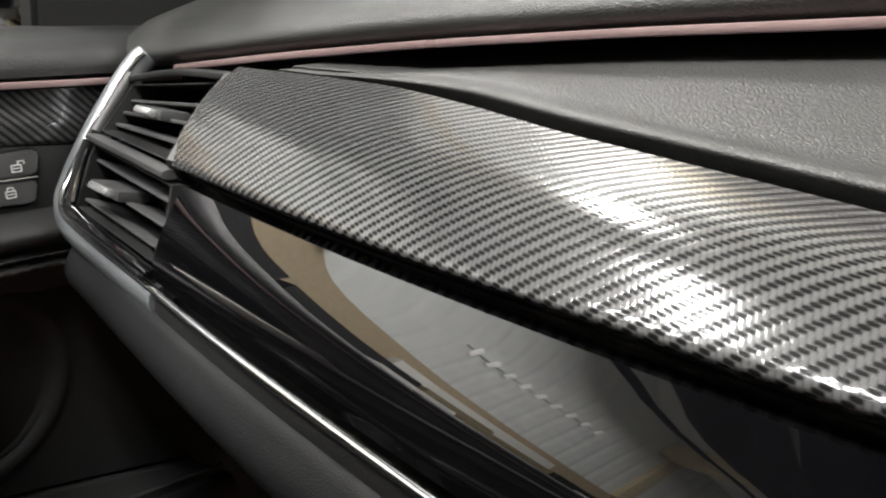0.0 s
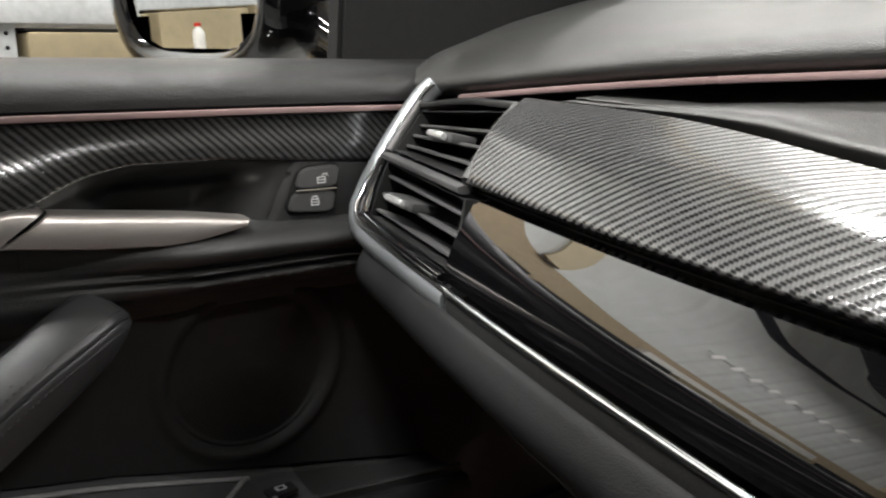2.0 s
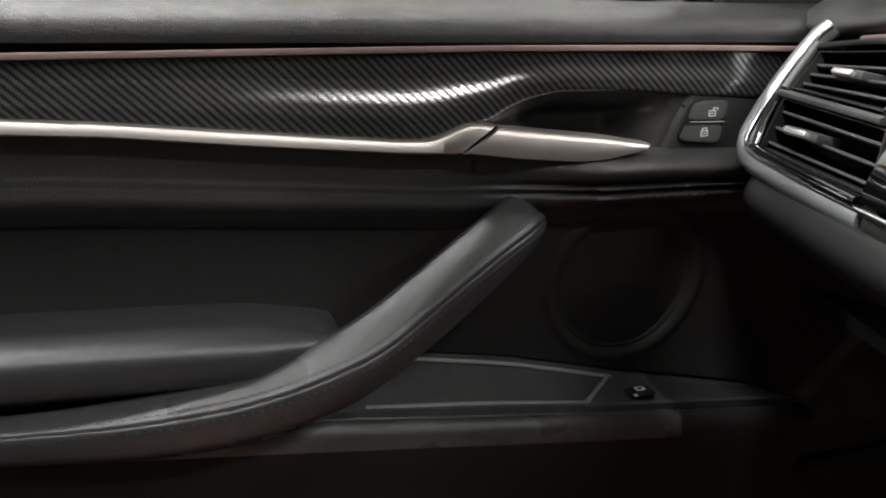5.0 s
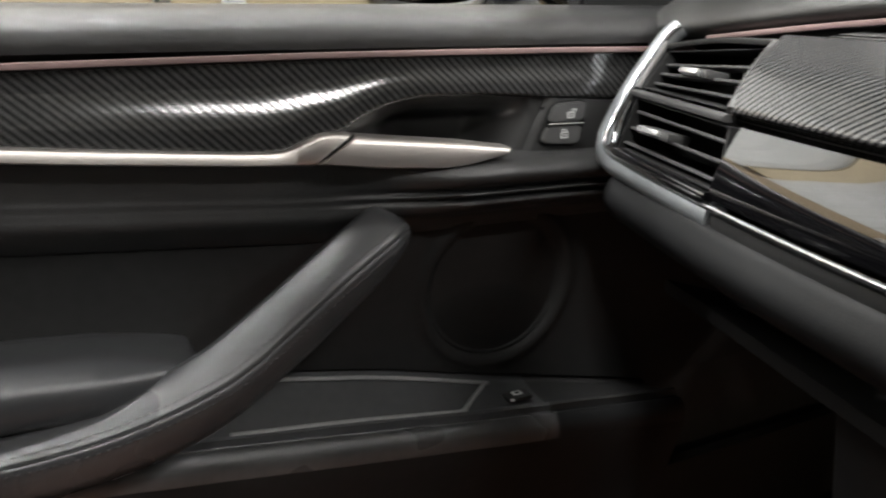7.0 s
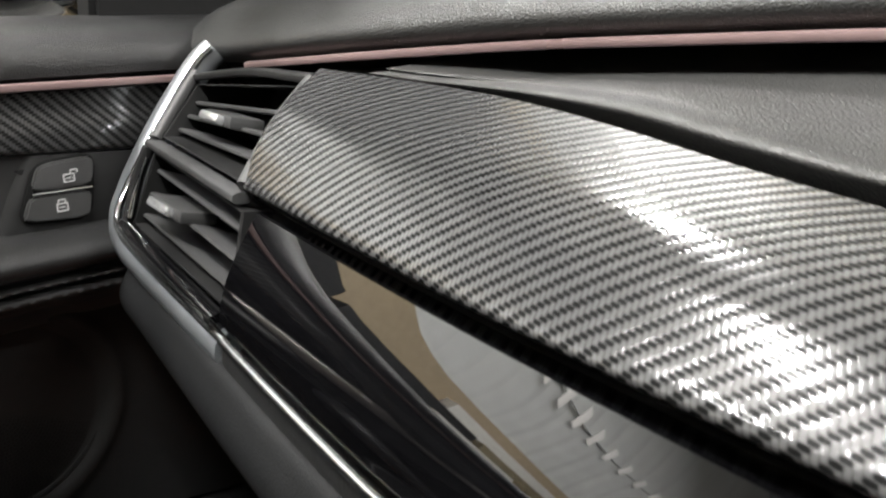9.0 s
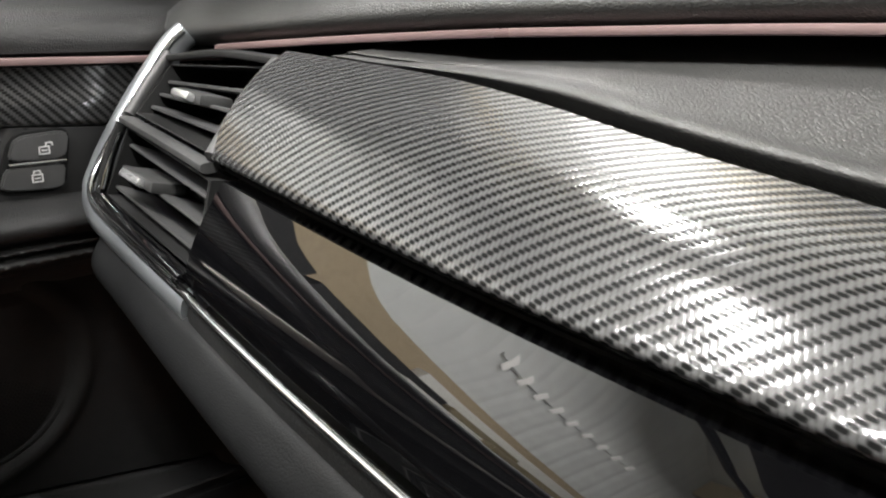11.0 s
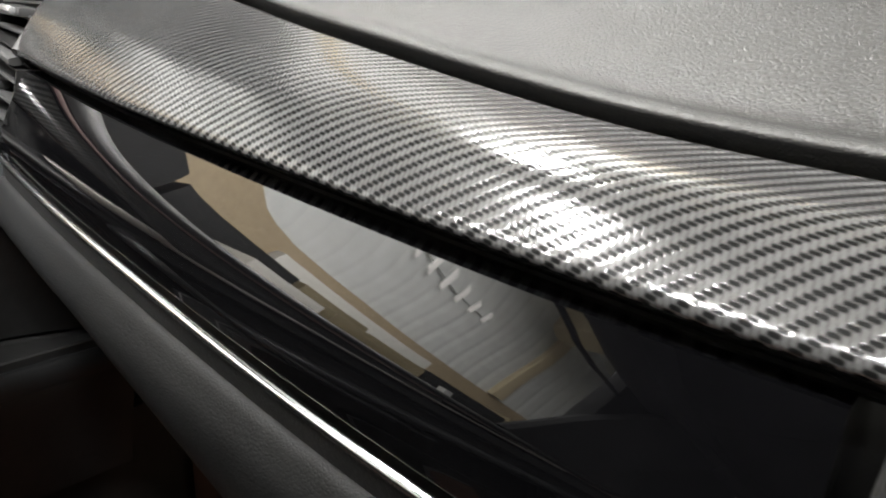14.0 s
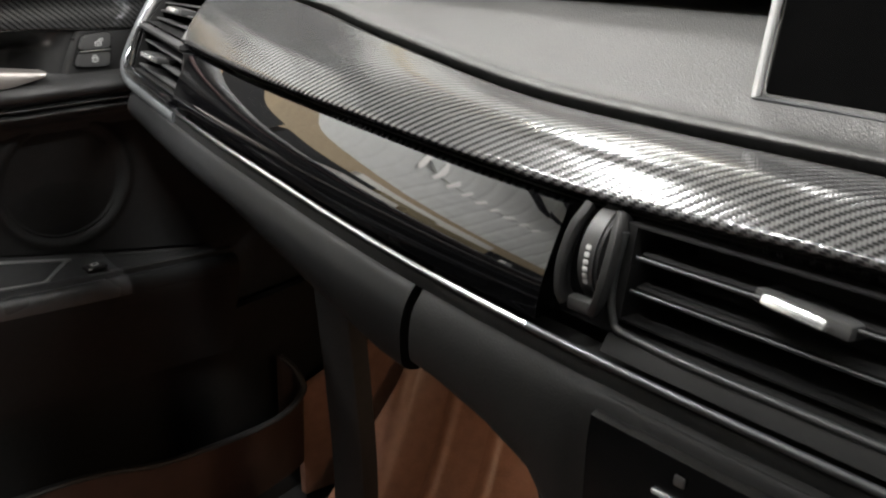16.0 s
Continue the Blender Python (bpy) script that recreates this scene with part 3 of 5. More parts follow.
# ---------------------------------------------------------------- middle of the dashboard
centre_vent = link_part("centre_vent", mesh_from("centre_vent", [D(-0.10, 0.07, 1.09), D(0.0, 0.07, 1.09), D(0.0, 0.07, 1.075)], [(0, 1, 2)]), DARK, dashboard, "black centre air vent with silver-edged slats")
place_under(centre_vent.data, dashboard)
CENTRE = [D(-0.117, 0.0185, 1.098), D(0.14, 0.0185, 1.102), D(0.14, 0.012, 1.060), D(-0.117, 0.012, 1.060)]
vent_box("vent_hollow", CENTRE, 0.05, centre_vent)
for v in (0.30, 0.66):
    slat(CENTRE, v, centre_vent, 0.01, 0.99, tilt=-0.1, thick=0.003, material=DARK)
    a, b = in_quad(CENTRE, 0.01, v), in_quad(CENTRE, 0.99, v)
    frame_bar("slat_edge", [a, lerp(a, b, 0.5), b], 0.0016, 0.0018, GUN, centre_vent, "satin metal slat edge", 2.0)
vent_tab(CENTRE, 0.205, 0.325, 0.32, centre_vent)
frame_bar("vent_lip", [D(-0.1205, 0.016, 1.096), D(-0.1215, 0.012, 1.075), D(-0.118, 0.009, 1.061), D(-0.108, 0.0075, 1.0570), D(-0.05, 0.007, 1.0560), D(0.14, 0.007, 1.0560)], 0.0034, 0.0034, GUN, centre_vent, "dark metal vent lip", 2.0, n=60)
dash_panel("lower_gloss", -0.118, 0.36, 50, lambda x: [(0.001, chrome_z(x) + 0.0032), (0.006, chrome_z(x) + 0.009), (0.0095, chrome_z(x) + 0.0095)], (0, 0.01, 0), DARK, centre_vent)

wheel_unit = link_part("vent_wheel", mesh_from("vent_wheel", [D(-0.14, 0.04, 1.09), D(-0.13, 0.04, 1.09), D(-0.13, 0.04, 1.075)], [(0, 1, 2)]), DARK, dashboard, "grey air-volume thumb wheel with white dots")
place_under(wheel_unit.data, dashboard)
for sx in (-0.1425, -0.1232):
    bow = 0.0012 if sx < -0.13 else -0.0012
    frame_bar("wheel_cheek", [D(sx + bow, 0.021, 1.1005), D(sx - bow * 0.6, 0.0135, 1.092), D(sx - bow, 0.0075, 1.079), D(sx + bow * 0.2, 0.0055, 1.068), D(sx + bow * 2.4, 0.006, 1.0625)],
              0.0046, 0.008, PLASTIC, wheel_unit, power=3, twist=(0, 1, 0.3))
bm = bmesh.new()
bmesh.ops.create_cone(bm, cap_ends=True, segments=48, radius1=0.0215, radius2=0.0215, depth=0.0095)
bmesh.ops.bevel(bm, geom=[e for e in bm.edges if e.calc_face_angle(0) > 0.8], offset=0.0015, segments=2, affect="EDGES")
bmesh.ops.transform(bm, matrix=Matrix.Translation(D(-0.1328, 0.0290, 1.0795)) @ pose(0, 0, 0, 0, 90, 0), verts=bm.verts)
wheel = part("wheel", bm, VENT_PLASTIC, wheel_unit, "ribbed grey wheel")
wheel.data.set_sharp_from_angle(angle=radians(35))
for k in range(6):
    a = radians(158 + k * 8.2)
    p = D(-0.1328, 0.0290, 1.0795) + Vector((0, math.cos(a) * 0.0215, math.sin(a) * 0.0215))
    block("wheel_dot", (0.0022, 0.0014, 0.0020), tuple(p), MARK, wheel_unit, 0.0005, "white dot", turn=(math.degrees(a), 0, 0))
block("wheel_foot", (0.012, 0.006, 0.006), tuple(D(-0.1328, 0.0075, 1.0625)), VENT_PLASTIC, wheel_unit, 0.0018)
dash_panel("gloss_end", -0.160, -0.1525, 12, dense(gloss_profile, 24), (0, 0.012, -0.002), PIANO, dashboard)
dash_panel("gloss_end", -0.1525, -0.1165, 12, lambda x: [(0.016, chrome_z(x) + 0.0035), (0.030, smooth_lines(x, carbon_low_z) - 0.007)], (0, 0.012, -0.002), BLACK_GLOSS, dashboard)

# climate panel below the chrome line
climate = dash_panel("climate_panel", -0.111, 0.36, 50, lambda x: [(-0.004, chrome_z(x) - 0.014), (-0.0125, chrome_z(x) - 0.017), (-0.0140, chrome_z(x) - 0.030), (-0.0130, chrome_z(x) - 0.062), (-0.0125, chrome_z(x) - 0.150)], (0, 0.006, 0), BLACK_GLOSS, dashboard, "black climate control panel")
block("key_mark", (0.018, 0.0012, 0.0016), tuple(D(-0.0705, -0.0150, 1.0126)), MARK, climate, 0.0003, turn=(-3, 0, -3))
block("key_mark", (0.0045, 0.0012, 0.0045), tuple(D(-0.0693, -0.0146, 1.0221)), VENT_PLASTIC, climate, 0.0008, turn=(-3, 0, -3))

# display above the shelf
SCREEN_AT = Vector((-0.1165, 0.047, 1.132))
display = thing("display_screen", tuple(SCREEN_AT), "wide dark display with a slim silver frame on the dashboard", "screen")
tilt = pose(*SCREEN_AT, -8, 0, -4)
bm = bmesh.new()
bmesh.ops.create_cube(bm, size=1)
bmesh.ops.scale(bm, vec=(0.272, 0.012, 0.118), verts=bm.verts)
bmesh.ops.translate(bm, vec=(0.139, 0.010, 0.061), verts=bm.verts)
bmesh.ops.bevel(bm, geom=bm.edges[:], offset=0.003, segments=2, affect="EDGES")
bmesh.ops.transform(bm, matrix=tilt, verts=bm.verts)
part("housing", bm, PLASTIC, display).data.set_sharp_from_angle(angle=radians(35))
bm = bmesh.new()
bmesh.ops.create_cube(bm, size=1)
bmesh.ops.scale(bm, vec=(0.266, 0.004, 0.110), verts=bm.verts)
bmesh.ops.translate(bm, vec=(0.139, 0.003, 0.061), verts=bm.verts)
bmesh.ops.bevel(bm, geom=bm.edges[:], offset=0.001, segments=2, affect="EDGES")
bmesh.ops.transform(bm, matrix=tilt, verts=bm.verts)
part("glass", bm, SCREEN_GLASS, display, "unlit black display glass").data.set_sharp_from_angle(angle=radians(35))
loop = [(0.003, 0.0, 0.004), (0.003, 0.0, 0.118), (0.275, 0.0, 0.118), (0.275, 0.0, 0.004), (0.003, 0.0, 0.004)]
for i, (a, b) in enumerate(zip(loop[:-1], loop[1:])):
    w = 0.0036 if i != 3 else 0.0018
    swept("rim", [tilt @ Vector(a), tilt @ Vector(b)], oval(w, 0.006, 10, 3), RIM_PAINT if i != 3 else SMOKED, display, "slim silver rim", twist_up=(0, 1, 0))

# ---------------------------------------------------------------- the door
door = thing("car_door", (-0.78, -0.3, 0.5), "closed black leather car door with carbon trim and silver strip", "car door")


def door_sheet(name, ys, rows, back, material, label="", smooth=True):
    """rows: functions of y giving (x, z)."""
    ys = np.asarray(ys, float)
    grid = np.stack([np.stack(np.broadcast_arrays(x, ys, z), -1) for x, z in rows], 1)
    return sheet(name, grid, back, material, door, label, smooth)


def resample(rows, ys, m):
    arr = np.array([[np.broadcast_to(x, ys.shape), np.broadcast_to(z, ys.shape)] for x, z in rows])
    out = spline(arr.reshape(len(arr), -1), m)
    return [(r[: len(ys)], r[len(ys):]) for r in out]


ys = np.linspace(-1.25, 0.42, 90)
fall = -0.0003 - 0.0137 * ys + 0.0030 * ys**2
door_sheet("top_sill", ys, resample([(x, z + fall) for x, z in ((-0.870, 1.1560), (-0.850, 1.1605), (-0.820, 1.1618), (-0.790, 1.1608), (-0.772, 1.1585), (-0.7605, 1.1550), (-0.7530, 1.1505), (-0.7490, 1.1455), (-0.7475, 1.1400), (-0.7478, 1.1345))], ys, 30), (-0.03, 0, -0.012), SILL_LEATHER, "grained black leather window sill of the door")
rose_line = lambda y: np.interp(y, [-1.25, -0.4, -0.14, 0.025, 0.105, 0.2], [1.139, 1.1330, 1.1325, 1.1300, 1.1280, 1.126])
ry = np.linspace(-1.25, 0.16, 60)
swept("light_strip", np.stack([np.full(60, -0.7465), ry, rose_line(ry)], 1), oval(0.006, 0.0042, 10, 3), ROSE, door, "slim rose-coloured ambient light strip")

low_y = [-1.25, -0.405, -0.286, -0.185, -0.166, -0.150, -0.140, -0.128, -0.118, -0.101, -0.076, -0.031, 0.040, 0.080, 0.16]
low_z = [1.146, 1.0950, 1.0835, 1.0740, 1.0765, 1.0815, 1.0835, 1.0870, 1.0930, 1.0995, 1.1035, 1.1022, 1.0965, 1.0930, 1.088]
cy = np.linspace(-0.62, 0.16, 1900)
kernel = np.hanning(41)
kernel /= kernel.sum()
cl = np.convolve(np.pad(np.interp(cy, low_y, low_z), 20, mode="edge"), kernel, "valid")
cu = rose_line(cy) - 0.0030
bul = (cu - cl) * np.interp(cy, [-0.62, -0.40, -0.24, -0.15, -0.09, 0.0, 0.16], [0.05, 0.085, 0.130, 0.140, 0.125, 0.10, 0.08])
step = lambda f: np.clip((0.74 - f) / 0.46, 0, 1) ** 2 * (3 - 2 * np.clip((0.74 - f) / 0.46, 0, 1))
crows = [(-0.7485 + bul * step(f) - 0.0012 * max(0.0, 1 - f / 0.12) ** 2, cl + (cu - cl) * f) for f in np.linspace(1, 0, 22)]
cg = np.stack([np.stack([x + 0 * cy, cy, z], -1) for x, z in resample(crows, cy, 110)], 1)
woven("carbon_trim", cg, 0.00150, 0.00003, (-0.006, 0, 0), CARBON_DOOR, door, "dark carbon-fibre weave door trim")

def bar_along_door(name, ys, top, bottom, rows, slant, label):
    """A flat metal bar on the door: rows give (x, height fraction, lift); its front end is cut at a slant."""
    end = np.clip((ys - ys[-1] + 0.03) / 0.03, 0, 1)
    begin = np.clip((ys[0] + 0.03 - ys) / 0.03, 0, 1)
    grid = []
    for x, f, lift in rows:
        y = ys + (f - 1) * (slant[1] * end + slant[0] * begin)
        zb, zt = bottom(y), top(y)
        grid.append(np.stack([x + 0 * y, y, zb + f * (zt - zb) + lift], -1))
    return sheet(name, np.stack(grid, 1), (-0.004, 0, 0), SILVER, door, label)


soft = lambda ky, kz: (lambda y: np.mean([np.interp(y + d, ky, kz) for d in np.linspace(-0.005, 0.005, 7)], 0))
strip_top = soft([-0.95, -0.366, -0.288, -0.198, -0.174, -0.166, -0.150, -0.144, -0.120], [1.138, 1.0953, 1.0865, 1.0769, 1.0752, 1.0775, 1.0842, 1.0852, 1.0825])
strip_low = soft([-0.95, -0.367, -0.289, -0.198, -0.148, -0.120], [1.130, 1.0877, 1.0784, 1.0689, 1.0650, 1.0630])
bar_along_door("silver_strip", np.concatenate([np.linspace(-0.95, -0.20, 40), np.linspace(-0.195, -0.127, 40)]), strip_top, strip_low,
               [(-0.7440, 0.0, -0.0015), (-0.7375, 0.0, 0.0), (-0.7362, 0.10, 0.0), (-0.7366, 0.84, 0.0), (-0.7376, 0.95, 0.0), (-0.7410, 1.0, 0.0), (-0.7480, 1.0, 0.0002)], (0.0, 0.0265), "brushed silver trim strip")

# recess behind the pull lever, and the lever
ny, nz = 40, 24
yy, tt = np.meshgrid(np.linspace(-0.140, 0.030, ny), np.linspace(0, 1, nz), indexing="ij")
top = np.interp(yy, low_y, low_z) - 0.001
zz = top + (1.050 - top) * tt
ease_in = lambda v: np.clip(v, 0, 1) ** 2 * (3 - 2 * np.clip(v, 0, 1))
panel_left = lambda z: np.interp(z, [1.046, 1.0635, 1.079, 1.090, 1.104], [-0.004, 0.005, 0.0120, 0.0185, 0.026])
deep = (0.22 * ease_in((yy + 0.140) / 0.018) + 0.78 * ease_in((yy + 0.118) / 0.045)) * (0.2 * ease_in(tt / 0.10) + 0.8 * ease_in((tt - 0.06) / 0.34)) * ease_in((panel_left(zz) + 0.002 - yy) / 0.040)
sheet("lever_recess", np.stack([-0.7500 - 0.036 * deep, yy, zz], -1), (-0.004, 0, 0), SWITCH_PLASTIC, door, "dark recess behind the door lever")
lever_top = soft([-0.15, -0.124, -0.115, -0.087, -0.047, -0.011], [1.0850, 1.0824, 1.0812, 1.0775, 1.0722, 1.0655])
lever_low = soft([-0.15, -0.143, -0.106, -0.062, -0.042, -0.022, -0.011], [1.0660, 1.0648, 1.0592, 1.0550, 1.0560, 1.0598, 1.0618])
bar_along_door("door_lever", np.linspace(-0.1245, -0.011, 50), lever_top, lever_low,
               [(-0.7440, 0.02, 0.001), (-0.7355, 0.0, 0.0), (-0.7325, 0.06, 0.0), (-0.7318, 0.35, 0.0), (-0.7326, 0.74, 0.0), (-0.7338, 0.88, 0.0), (-0.7365, 0.97, 0.0), (-0.7410, 1.0, 0.0), (-0.7480, 0.99, 0.0)], (0.0265, 0.004), "satin silver door lever")

# lock switches
lu, lv = np.meshgrid(np.linspace(0, 1, 44), np.linspace(0, 1, 26), indexing="ij")
lz = 1.1005 - 0.0545 * lv
ly_ = panel_left(lz) + lu**1.5 * (0.165 - panel_left(lz))
lz = np.minimum(lz, np.interp(ly_, low_y, low_z) - 0.001)
lx = -0.7466 - 0.012 * (1 - np.clip((ly_ - panel_left(lz)) / 0.011, 0, 1)) ** 2.2 - 0.0025 * np.clip((lz - 1.097) / 0.004, 0, 1) ** 2 - 0.008 * np.clip((1.056 - lz) / 0.010, 0, 1) ** 2
sheet("switch_panel", np.stack([lx, ly_, lz], -1), (-0.006, 0, 0), SWITCH_PLASTIC, door, "black switch panel in the door")
lock = link_part("lock_switch", mesh_from("lock_switch", [(-0.748, 0.02, 1.09), (-0.748, 0.06, 1.09), (-0.748, 0.06, 1.06)], [(0, 1, 2)]), DARK, door, "pair of black lock buttons")
place_under(lock.data, door)
TL, TR, BR, BL = (0.0300, 1.0920), (0.0590, 1.0930), (0.0530, 1.0610), (0.0190, 1.0640)


def quad_pt(u, v):
    a = (TL[0] + (TR[0] - TL[0]) * u, TL[1] + (TR[1] - TL[1]) * u)
    b = (BL[0] + (BR[0] - BL[0]) * u, BL[1] + (BR[1] - BL[1]) * u)
    return a[0] + (b[0] - a[0]) * v, a[1] + (b[1] - a[1]) * v


def rounded_quad(u0, u1, v0, v1, x, r=0.18):
    corners = [(u0, v0), (u1, v0), (u1, v1), (u0, v1)]
    out = []
    for i, c in enumerate(corners):
        p, n = corners[i - 1], corners[(i + 1) % 4]
        for f in (0, 0.5, 1):
            k = r * (1 - f), r * f
            w = r * 0.35 if f == 0.5 else 0
            u = c[0] + (p[0] - c[0]) * (k[0] if f != 0.5 else w) + (n[0] - c[0]) * (k[1] if f != 0.5 else w)
            v = c[1] + (p[1] - c[1]) * (k[0] if f != 0.5 else w) + (n[1] - c[1]) * (k[1] if f != 0.5 else w)
            y, z = quad_pt(u, v)
            out.append((x, y, z))
    return out


prism("switch_bezel", rounded_quad(-0.06, 1.06, -0.05, 1.05, -0.7490), (0.0040, 0, 0), DARK, lock, bevel=0.0006)
prism("lock_button", rounded_quad(0.0, 1.0, 0.0, 0.47, -0.7475), (0.0050, 0, 0), VENT_PLASTIC, lock, bevel=0.0010)
prism("lock_button", rounded_quad(0.0, 1.0, 0.54, 1.0, -0.7475), (0.0050, 0, 0), VENT_PLASTIC, lock, bevel=0.0010)
y0, z0 = quad_pt(0.02, 0.505)
y1, z1 = quad_pt(0.98, 0.505)
swept("chrome_bar", [(-0.7430, y0, z0), (-0.7430, y1, z1)], oval(0.003, 0.0017, 8), CHROME, lock, "slim chrome bar")
for cu_, cv, opened in ((0.56, 0.27, True), (0.52, 0.75, False)):
    y0, z0 = quad_pt(cu_, cv)
    block("lock_symbol", (0.0006, 0.0050, 0.0034), (-0.7423, y0, z0 - 0.0008), VENT_PLASTIC, lock, 0.0)
    for dy_, dz_, w_, h_ in ((0, -0.0027, 0.0056, 0.0007), (-0.0026, -0.0008, 0.0007, 0.0040), (0.0026, -0.0008, 0.0007, 0.0040), (0, 0.0011, 0.0056, 0.0007), (0.0, -0.0008, 0.0030, 0.0006)):
        block("lock_symbol", (0.0006, w_, h_), (-0.7419, y0 + dy_, z0 + dz_), MARK, lock, 0.0)
    sh = 0.0028 if opened else 0.0
    for dy_, dz_, w_, h_ in ((-0.0017 + sh, 0.0022, 0.0006, 0.0020), (0.0 + sh, 0.0031, 0.0034, 0.0006), (0.0017 + sh, 0.0022, 0.0006, 0.0016)):
        block("lock_symbol", (0.0006, w_, h_), (-0.7419, y0 + dy_, z0 + dz_), MARK, lock, 0.0)

# leather belt under the trim, with two stitched seams
by = np.linspace(-1.2, 0.17, 80)
sag = np.interp(by, [-1.2, -0.40, -0.15, 0.06, 0.17], [0.060, 0.030, 0.006, 0.0, -0.004])
swell = np.interp(by, [-1.2, -0.13, -0.05, 0.17], [0.04, 0.06, 1.55, 1.55])
door_sheet("belt_pad", by, resample([(-0.752 + (b * swell if z > 1.015 else b), z + sag) for b, z in ((-0.004, 1.0600), (0.010, 1.0540), (0.0155, 1.0465), (0.0140, 1.0395), (0.0085, 1.0350), (0.0118, 1.0318), (0.0080, 1.0285), (0.0108, 1.0250), (0.0070, 1.0190), (-0.004, 1.0120), (-0.014, 1.000))], by, 66),
           (-0.012, 0, 0), LEATHER_DOOR, "black leather belt of the door with stitched seams")


def stitches(parent, points, count, normal, length=0.0030, rad=0.00055):
    """A row of thread stitches as one mesh."""
    pts = spline(points, count * 2)
    verts, faces = [], []
    for i in range(count):
        a = Vector(pts[2 * i])
        b = a + (Vector(pts[min(2 * i + 1, len(pts) - 1)]) - a).normalized() * length
        n = Vector(normal)
        s = (b - a).cross(n).normalized() * rad
        k = len(verts)
        verts += [a + s, a - s, b - s, b + s, (a + b) / 2 + s * 0.7 + n * rad * 1.6, (a + b) / 2 - s * 0.7 + n * rad * 1.6]
        faces += [(k, k + 1, k + 5, k + 4), (k + 4, k + 5, k + 2, k + 3), (k, k + 4, k + 3), (k + 1, k + 2, k + 5)]
    me = mesh_from("stitching", verts, faces)
    place_under(me, door)
    ob = link_part("stitching", me, THREAD, parent, "row of grey thread stitches")
    ob["kind"] = "stuff"
    return ob


for lift, out in ((1.0318, 0.0121), (1.0245, 0.0108)):
    stitches(door, [(-0.752 + 1.55 * out, -0.05, lift + 0.0032), (-0.752 + 1.55 * out, -0.02, lift + 0.0023), (-0.752 + 1.55 * out, 0.06, lift), (-0.752 + 1.55 * out, 0.10, lift - 0.0014)], 34, (1, 0, 0.3))

# the dark middle panel with the speaker's opening
pk = np.concatenate([np.linspace(-1.2, -0.2, 40), np.linspace(-0.19, 0.16, 220), np.linspace(0.17, 0.45, 12)])
pz = np.linspace(0, 1, 120)
PY, PT = np.meshgrid(pk, pz, indexing="ij")
PZ = 1.012 + np.interp(PY, [-1.2, -0.40, -0.15, 0.06, 0.17], [0.060, 0.030, 0.006, 0.0, -0.004]) * (1 - PT) + (np.interp(PY, [-0.60, -0.178, -0.097, -0.01, 0.16], [0.986, 0.9125, 0.8965, 0.8735, 0.832]) - 1.012) * PT
PX = -0.7640 - 0.013 * np.sin(np.pi * 0.5 * np.clip(PT * 1.15, 0, 1))
SPK = (0.002, 0.948)
rad = np.hypot(PY - SPK[0], PZ - SPK[1])
PX -= 0.005 * np.clip((0.062 - rad) / 0.006, 0, 1)
PX += 0.0028 * np.exp(-((rad - 0.0665) / 0.005) ** 2)
sheet("middle_panel", np.stack([PX, PY, PZ], -1), (-0.01, 0, 0), PANEL_SOFT, door, "soft black door panel with a round speaker opening")
speaker = link_part("speaker", mesh_from("speaker", [(-0.79, 0, 0.95), (-0.79, 0.01, 0.95), (-0.79, 0.01, 0.94)], [(0, 1, 2)]), DARK, door, "round dark door speaker")
place_under(speaker.data, door)
ring = [(-0.7790, SPK[0] + 0.0605 * math.cos(a), SPK[1] + 0.0575 * math.sin(a)) for a in np.linspace(0, 2 * math.pi, 65)]
swept("speaker_ring", ring, oval(0.003, 0.003, 8), DARK, speaker, "round rim of the speaker", twist_up=(1, 0, 0))
bm = bmesh.new()
rings = 26
for r in range(1, rings):
    rr = 0.057 * r / rings
    k = max(6, int(r * 6))
    for i in range(k):
        a = 2 * math.pi * i / k + r * 0.3
        c = Vector((-0.7808 + 0.002 * (1 - (r / rings) ** 2), SPK[0] + rr * math.cos(a), SPK[1] + rr * math.sin(a)))
        s = 0.00075
        vs = [bm.verts.new(c + Vector((0.0, s * dy_, s * dz_))) for dy_, dz_ in ((-1, -1), (1, -1), (1, 1), (-1, 1))]
        tip = bm.verts.new(c + Vector((0.0006, 0, 0)))
        for i2 in range(4):
            bm.faces.new((vs[i2], vs[(i2 + 1) % 4], tip))
me_dots = part("grille_mesh", bm, DARK, speaker, "fine perforated speaker grille")
me_dots["kind"] = "stuff"

# pull handle sweeping down to the armrest
grip_line = spline([(-0.7560, -0.0990, 1.0065), (-0.7415, -0.1115, 1.0095), (-0.7310, -0.1270, 1.0040), (-0.7235, -0.152, 0.9895), (-0.7160, -0.195, 0.9620), (-0.7060, -0.240, 0.9400), (-0.7010, -0.292, 0.9265), (-0.7000, -0.350, 0.922), (-0.7020, -0.420, 0.924), (-0.7100, -0.520, 0.930)], 80)
gs = np.interp(np.linspace(0, 1, 80), [0, 0.06, 0.12, 0.55, 0.75, 0.9, 1], [0.78, 0.95, 1.0, 1.0, 0.85, 0.6, 0.45])
GRIP = [(-0.0090, 0.0196), (-0.0130, 0.0190), (-0.0148, 0.0178), (-0.0150, 0.0164), (-0.0164, 0.0164), (-0.0178, 0.0140), (-0.0190, 0.0095), (-0.0194, 0.0030), (-0.0192, -0.0070), (-0.0182, -0.0140),
        (-0.0140, -0.0205), (-0.0050, -0.0235), (0.0080, -0.0230), (0.0160, -0.0170), (0.0180, 0.0), (0.0172, 0.0130), (0.0150, 0.0180), (0.0110, 0.0198), (0.0, 0.0203)]
